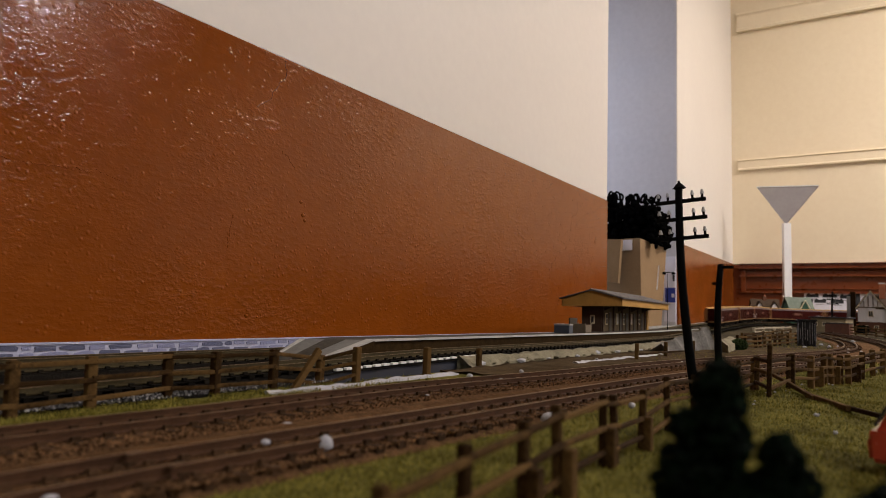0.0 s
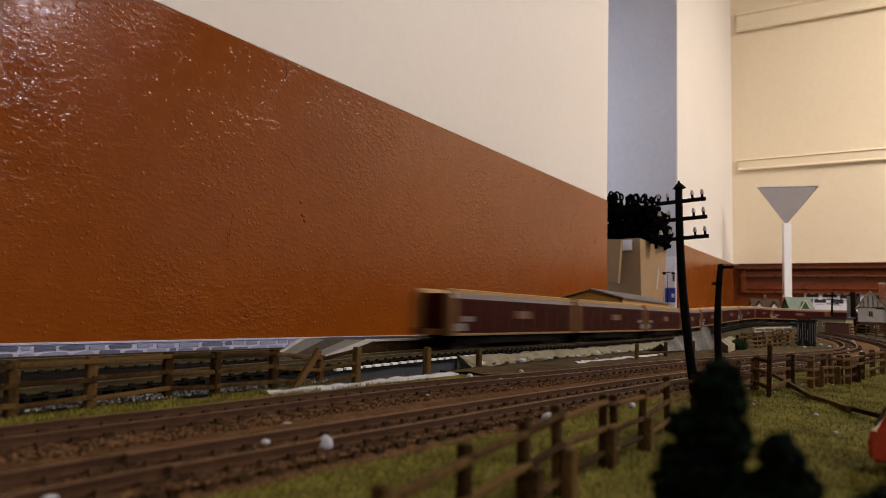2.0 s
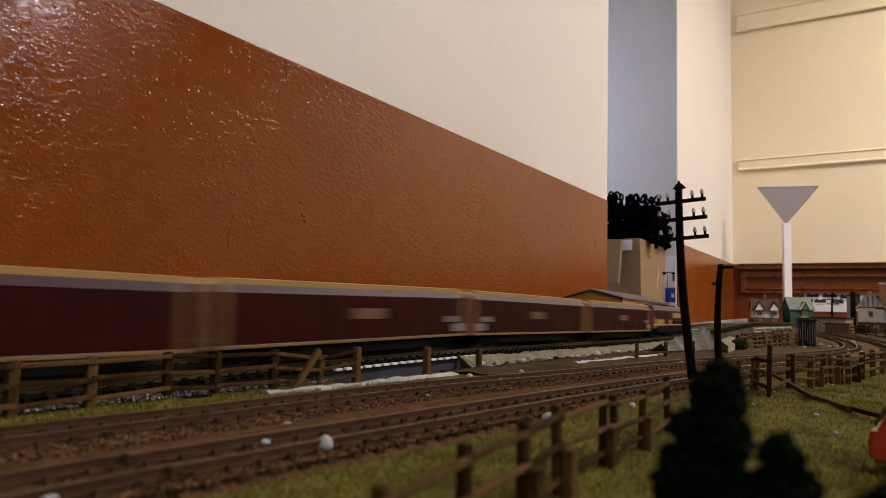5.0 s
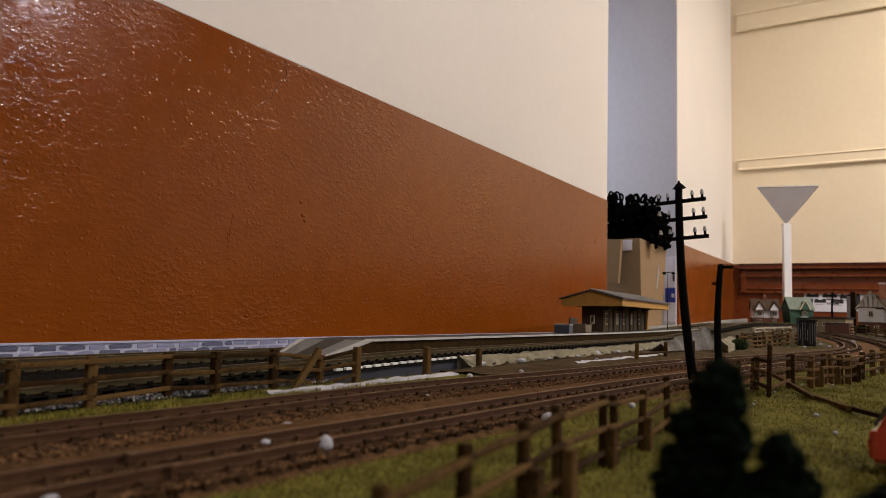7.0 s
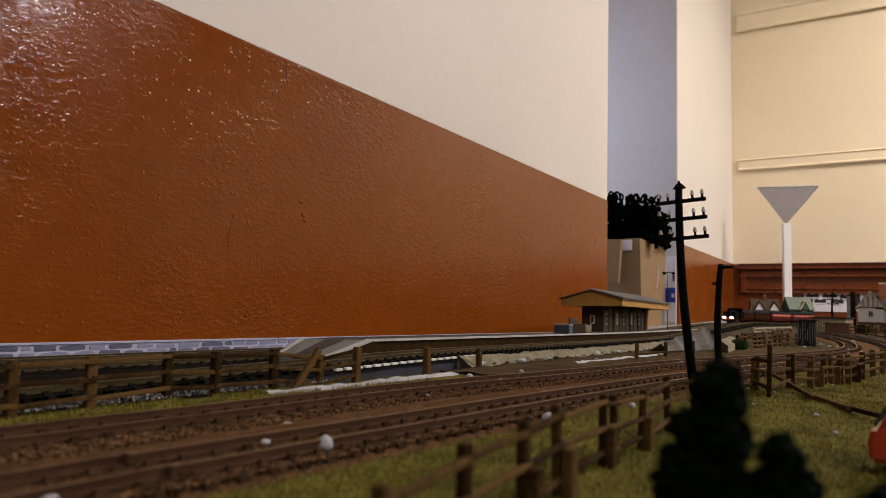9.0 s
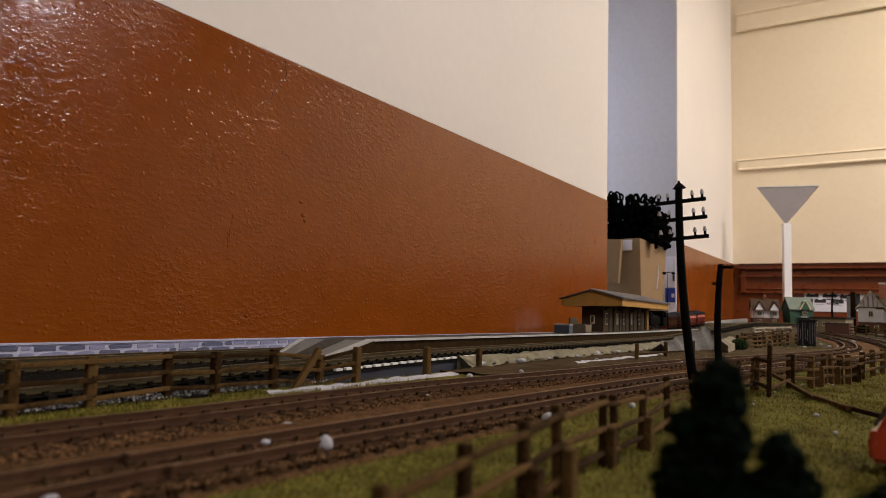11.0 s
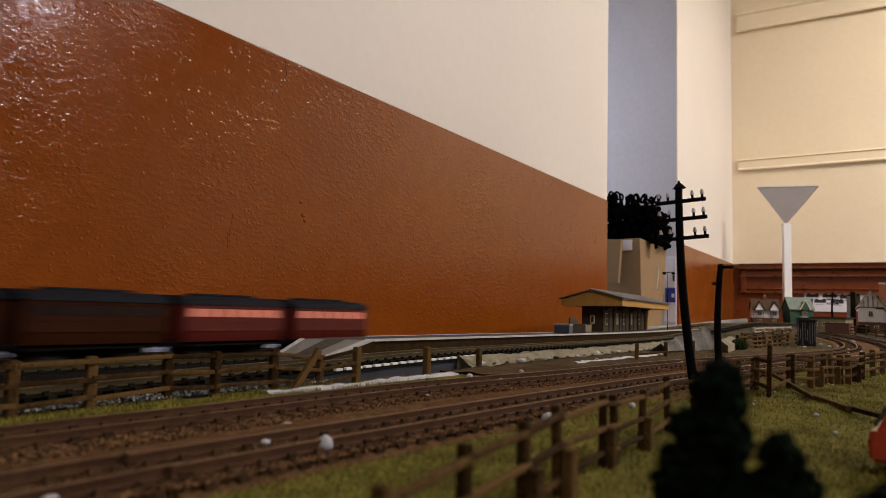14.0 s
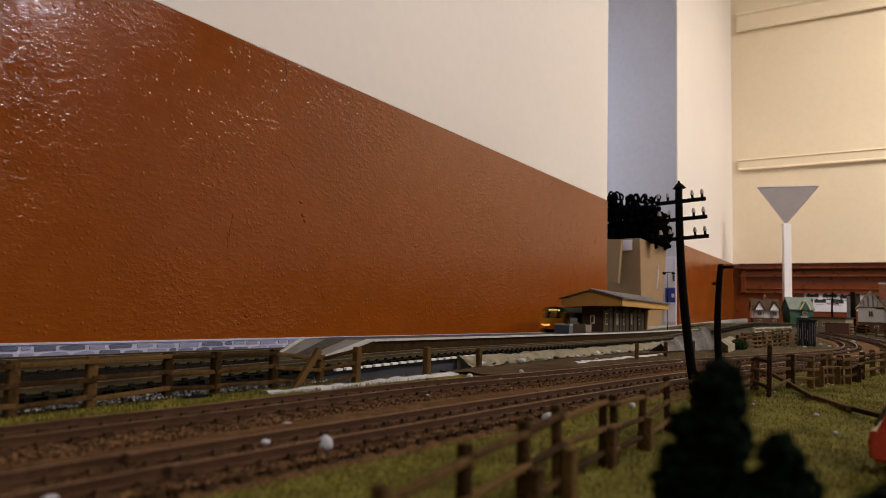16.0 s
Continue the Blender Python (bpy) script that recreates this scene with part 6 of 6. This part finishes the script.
def steam_engine():
    e = thing("steam_locomotive", "black steam tank locomotive with two bright headlamps", "locomotive", "trains")
    # its front faces -x
    bm = bm_new()
    cyl(bm, (-0.056, 0, 0.0265), (0.046, 0, 0.0265), 0.0102, 0.0112, seg=24)
    cyl(bm, (-0.060, 0, 0.0265), (-0.056, 0, 0.0265), 0.0092, 0.0108, seg=24)
    cyl(bm, (-0.0615, 0, 0.0265), (-0.060, 0, 0.0265), 0.0030, 0.0075, seg=20)
    part("boiler", bm, STEAM_BLACK, e)
    for side in (-1, 1):
        bm = bm_new()
        box(bm, -0.050, side * 0.0128 - 0.0037, 0.0200, 0.024, side * 0.0128 + 0.0037, 0.0345, 0.0016)
        part("side_tank", bm, STEAM_BLACK, e)
        part("tank_filler", cyl(bm_new(), (-0.03, side * 0.0120, 0.0345), (-0.03, side * 0.0120, 0.0362), 0.0020, seg=10), STEAM_BLACK, e)
        bm = bm_new()
        box(bm, -0.062, side * 0.0120 - 0.0050, 0.0155, 0.076, side * 0.0120 + 0.0050, 0.0170, 0.0003)
        part("running_plate", bm, STEAM_BLACK, e)
        part("cylinder", box(bm_new(), -0.056, side * 0.0130 - 0.0030, 0.0060, -0.040, side * 0.0130 + 0.0030, 0.0145, 0.0016), STEAM_BLACK, e)
        part("coupling_rod", box(bm_new(), -0.026, side * 0.0122 - 0.0006, 0.0078, 0.030, side * 0.0122 + 0.0006, 0.0096, 0.0003), WHEEL_STEEL, e)
    bm = bm_new()
    cyl(bm, (-0.050, 0, 0.0360), (-0.050, 0, 0.0440), 0.0036, 0.0031, seg=16)
    cyl(bm, (-0.050, 0, 0.0435), (-0.050, 0, 0.0452), 0.0041, 0.0038, seg=16)
    part("chimney", bm, STEAM_BLACK, e)
    bm = bm_new()
    cyl(bm, (0.010, 0, 0.0360), (0.010, 0, 0.0420), 0.0068, 0.0050, seg=16)
    cyl(bm, (0.010, 0, 0.0418), (0.010, 0, 0.0434), 0.0050, 0.0018, seg=16)
    part("dome", bm, STEAM_BLACK, e)
    part("safety_valve", cyl(bm_new(), (0.032, 0, 0.0360), (0.032, 0, 0.0418), 0.0022, 0.0016, seg=12), STEAM_BLACK, e)
    bm = bm_new()
    box(bm, 0.046, -0.0165, 0.0170, 0.076, 0.0165, 0.0330, 0.0006)
    for side in (-1, 1):
        box(bm, 0.046, side * 0.0158 - 0.0006, 0.0325, 0.051, side * 0.0158 + 0.0006, 0.0432)
        box(bm, 0.068, side * 0.0158 - 0.0006, 0.0325, 0.076, side * 0.0158 + 0.0006, 0.0432)
    box(bm, 0.046, -0.0155, 0.0325, 0.0470, 0.0155, 0.0432)
    box(bm, 0.075, -0.0155, 0.0325, 0.0760, 0.0155, 0.0432)
    part("cab", bm, STEAM_BLACK, e)
    part("cab_roof", box(bm_new(), 0.0430, -0.0175, 0.0430, 0.0795, 0.0175, 0.0462, 0.0011), STEAM_BLACK, e)
    part("frames", box(bm_new(), -0.058, -0.0070, 0.0060, 0.074, 0.0070, 0.0172), UNDER_BLACK, e)
    for x in (-0.0655, 0.0760):
        part("buffer_beam", box(bm_new(), x, -0.0160, 0.0095, x + 0.0025, 0.0160, 0.0165, 0.0004), BUFFER_RED, e, "red buffer beam")
    for x in (-0.026, 0.002, 0.030):
        wheelset(e, x, 0.0092)
    wheelset(e, 0.060, 0.0062)
    buffers(e, 0.0655, 0.0130, 0.0780)
    lights(e, -0.0660, [(-0.0105, 0.0172), (0.0105, 0.0172)], 0.0038, HEADLIGHT, "headlamp")
    return e


C_LEN = 0.083


def coach(name, label, body, lit):
    c = thing(name, label, "coach", "coaches")
    half = C_LEN / 2
    bm = bm_new()
    prism(bm, [(-0.0150, 0.0110), (-0.0165, 0.0180), (-0.0165, 0.0345), (0.0165, 0.0345), (0.0165, 0.0180), (0.0150, 0.0110)], "x", -half, half)
    part("body", bm, body, c)
    bm = bm_new()
    prism(bm, [(-0.0172, 0.0340), (-0.0150, 0.0372), (-0.008, 0.0395), (0.008, 0.0395), (0.0150, 0.0372), (0.0172, 0.0340)], "x", -half - 0.001, half + 0.001)
    part("roof", bm, COACH_ROOF, c)
    bm = bm_new()
    box(bm, -half * 0.6, -0.0055, 0.0390, half * 0.6, 0.0055, 0.0412, 0.0008)
    part("lantern_roof", bm, COACH_ROOF, c)
    glass = LIT_WINDOW if lit else DARK_GLASS
    for side in (-1, 1):
        for i in range(7):
            x = -half + 0.003 + i * (C_LEN - 0.006) / 7
            part("window", box(bm_new(), x + 0.0014, side * 0.0165 - 0.0003, 0.0265, x + 0.0092, side * 0.0165 + 0.0003, 0.0315), glass, c)
        bm = bm_new()
        for i in range(8):
            x = -half + 0.003 + i * (C_LEN - 0.006) / 7
            box(bm, x - 0.0004, side * 0.0166 - 0.0003, 0.0120, x + 0.0004, side * 0.0166 + 0.0006, 0.0335)
        for z in (0.0180, 0.0235, 0.0325):
            box(bm, -half + 0.002, side * 0.0166 - 0.0003, z - 0.0003, half - 0.002, side * 0.0166 + 0.0007, z + 0.0004)
        part("panelling", bm, body, c)
        part("footboard", box(bm_new(), -half + 0.004, side * 0.0160 - 0.0015, 0.0085, half - 0.004, side * 0.0160 + 0.0015, 0.0093), UNDER_BLACK, c)
    bm = bm_new()
    box(bm, -half, -0.0125, 0.0080, half, 0.0125, 0.0112, 0.0003)
    # black centre box put in for the shade below the coach
    box(bm, -half + 0.004, -0.0055, 0.0028, half - 0.004, 0.0055, 0.0082)
    for x in (-0.024, 0.024):
        for side in (-1, 1):
            box(bm, x - 0.006, side * 0.0120 - 0.001, 0.0050, x + 0.006, side * 0.0120 + 0.001, 0.0090)
    part("underframe", bm, UNDER_BLACK, c)
    for x in (-0.024, 0.024):
        wheelset(c, x, 0.0068)
    buffers(c, half - 0.001, 0.0100)
    return c


wagons = [hopper_wagon()]
for i in range(1, 10):
    wagons.append(copy_thing(wagons[0], Matrix.Identity(4)))
pusher = diesel("diesel_locomotive", "maroon and gold freight diesel locomotive with a grey roof", (WAGON_RED, GOLD, ROOF_AND_SHEEN_LILAC, mat("maroon_cab_paint", (0.075, 0.010, 0.008), (0.10, 0.014, 0.011), rough=0.4, scale=60), WAGON_RED, True, ((-0.004, 0.112, 0.0295, 0.0372, GOLD_BAND), (-0.128, -0.012, 0.0200, 0.0268, GOLD_BAND), (-0.070, -0.030, 0.0200, 0.0375, DARK_GLASS))))
lights(pusher, -0.1452, [(-0.0110, 0.0195), (0.0110, 0.0195), (0.0, 0.0435)], 0.0014, BLUE_LIGHT, "marker_light")
engine = steam_engine()
coaches = [coach("coach", "dark brown four-wheeled coach with unlit windows", COACH_BROWN, False)]
coaches.append(copy_thing(coaches[0], Matrix.Identity(4)))
coaches.append(coach("coach", "crimson four-wheeled coach with lit windows", COACH_RED, True))
coaches.append(copy_thing(coaches[2], Matrix.Identity(4)))
green = diesel("diesel_locomotive", "dark green diesel locomotive with yellow cab ends", (LOCO_GREEN, LOCO_YELLOW, LOCO_GREEN, LOCO_YELLOW, LOCO_GREY, False, ((-0.034, 0.030, 0.0240, 0.0305, GOLD_BAND), (-0.085, 0.085, 0.0345, 0.0352, ROOF_GREEN))))
lights(green, -0.1452, [(-0.0110, 0.0195), (0.0110, 0.0195)], 0.0015, TAIL_LIGHT, "tail_light")
lights(green, -0.1371, [(-0.005, 0.0430), (0.005, 0.0430)], 0.0010, AMBER_LIGHT, "cab_light")


def along(t, rows):
    ts, ss = zip(*rows)
    return float(np.interp(t, ts, ss))


def ride(ob, line, front, back_by, half_base, times, turned=False):
    """Keys a vehicle whose middle runs back_by metres behind the head of its train; head: (seconds, length along the line)."""
    rows = []
    for t in times:
        s = along(t, front) + back_by
        a, b = line.at(s - half_base), line.at(s + half_base)
        d = b - a
        p = (a + b) / 2
        m = Matrix.Translation((p.x, p.y, p.z + RAIL_Z)) @ Matrix.Rotation(math.atan2(d.y, d.x), 4, "Z") @ Matrix.Rotation(-math.atan2(d.z, math.hypot(d.x, d.y)), 4, "Y")
        rows.append((t, m @ Matrix.Rotation(math.pi, 4, "Z") if turned else m))
    walk(ob, rows)


# heads of the trains: seconds and length along the line
FREIGHT = [(0.0, 1.670), (1.0, 1.050), (2.0, 0.440), (3.0, -0.223), (3.5, -0.542), (4.0, -0.886), (4.2, -1.014), (6.3, -2.324), (6.6, -2.490), (7.0, -2.74), (7.5, -2.98), (16.0, -2.98)]
STEAM = [(0.0, 3.9), (4.5, 3.9), (7.0, 3.096), (9.0, 2.190), (12.0, 0.825), (13.0, 0.374), (14.0, -0.068), (15.0, -0.52), (15.8, -0.90), (16.0, -0.95)]
GREEN = [(0.0, -1.30), (12.4, -1.30), (14.6, 0.285), (14.9, 0.500), (15.3, 0.782), (16.0, 1.30)]


def motions():
    quick = [i * 0.1 for i in range(0, 78)] + [8.0, 16.0]
    for i, w in enumerate(wagons):
        ride(w, LINE_A, FREIGHT, (i + 0.5) * W_PITCH, 0.083, quick, i % 2 == 1)
    ride(pusher, LINE_A, FREIGHT, 10 * W_PITCH + 0.1485, 0.086, quick)
    steady = [0.0, 4.5] + [4.75 + 0.25 * i for i in range(45)] + [16.0]
    ride(engine, LINE_B, STEAM, 0.070, 0.028, steady)
    for i, c in enumerate(coaches):
        ride(c, LINE_B, STEAM, 0.154 + (i + 0.5) * (C_LEN + 0.012), 0.024, steady)
    ride(green, LINE_C, GREEN, -0.1445, 0.086, [0.0, 12.4] + [12.6 + 0.2 * i for i in range(17)] + [16.0])


motions()
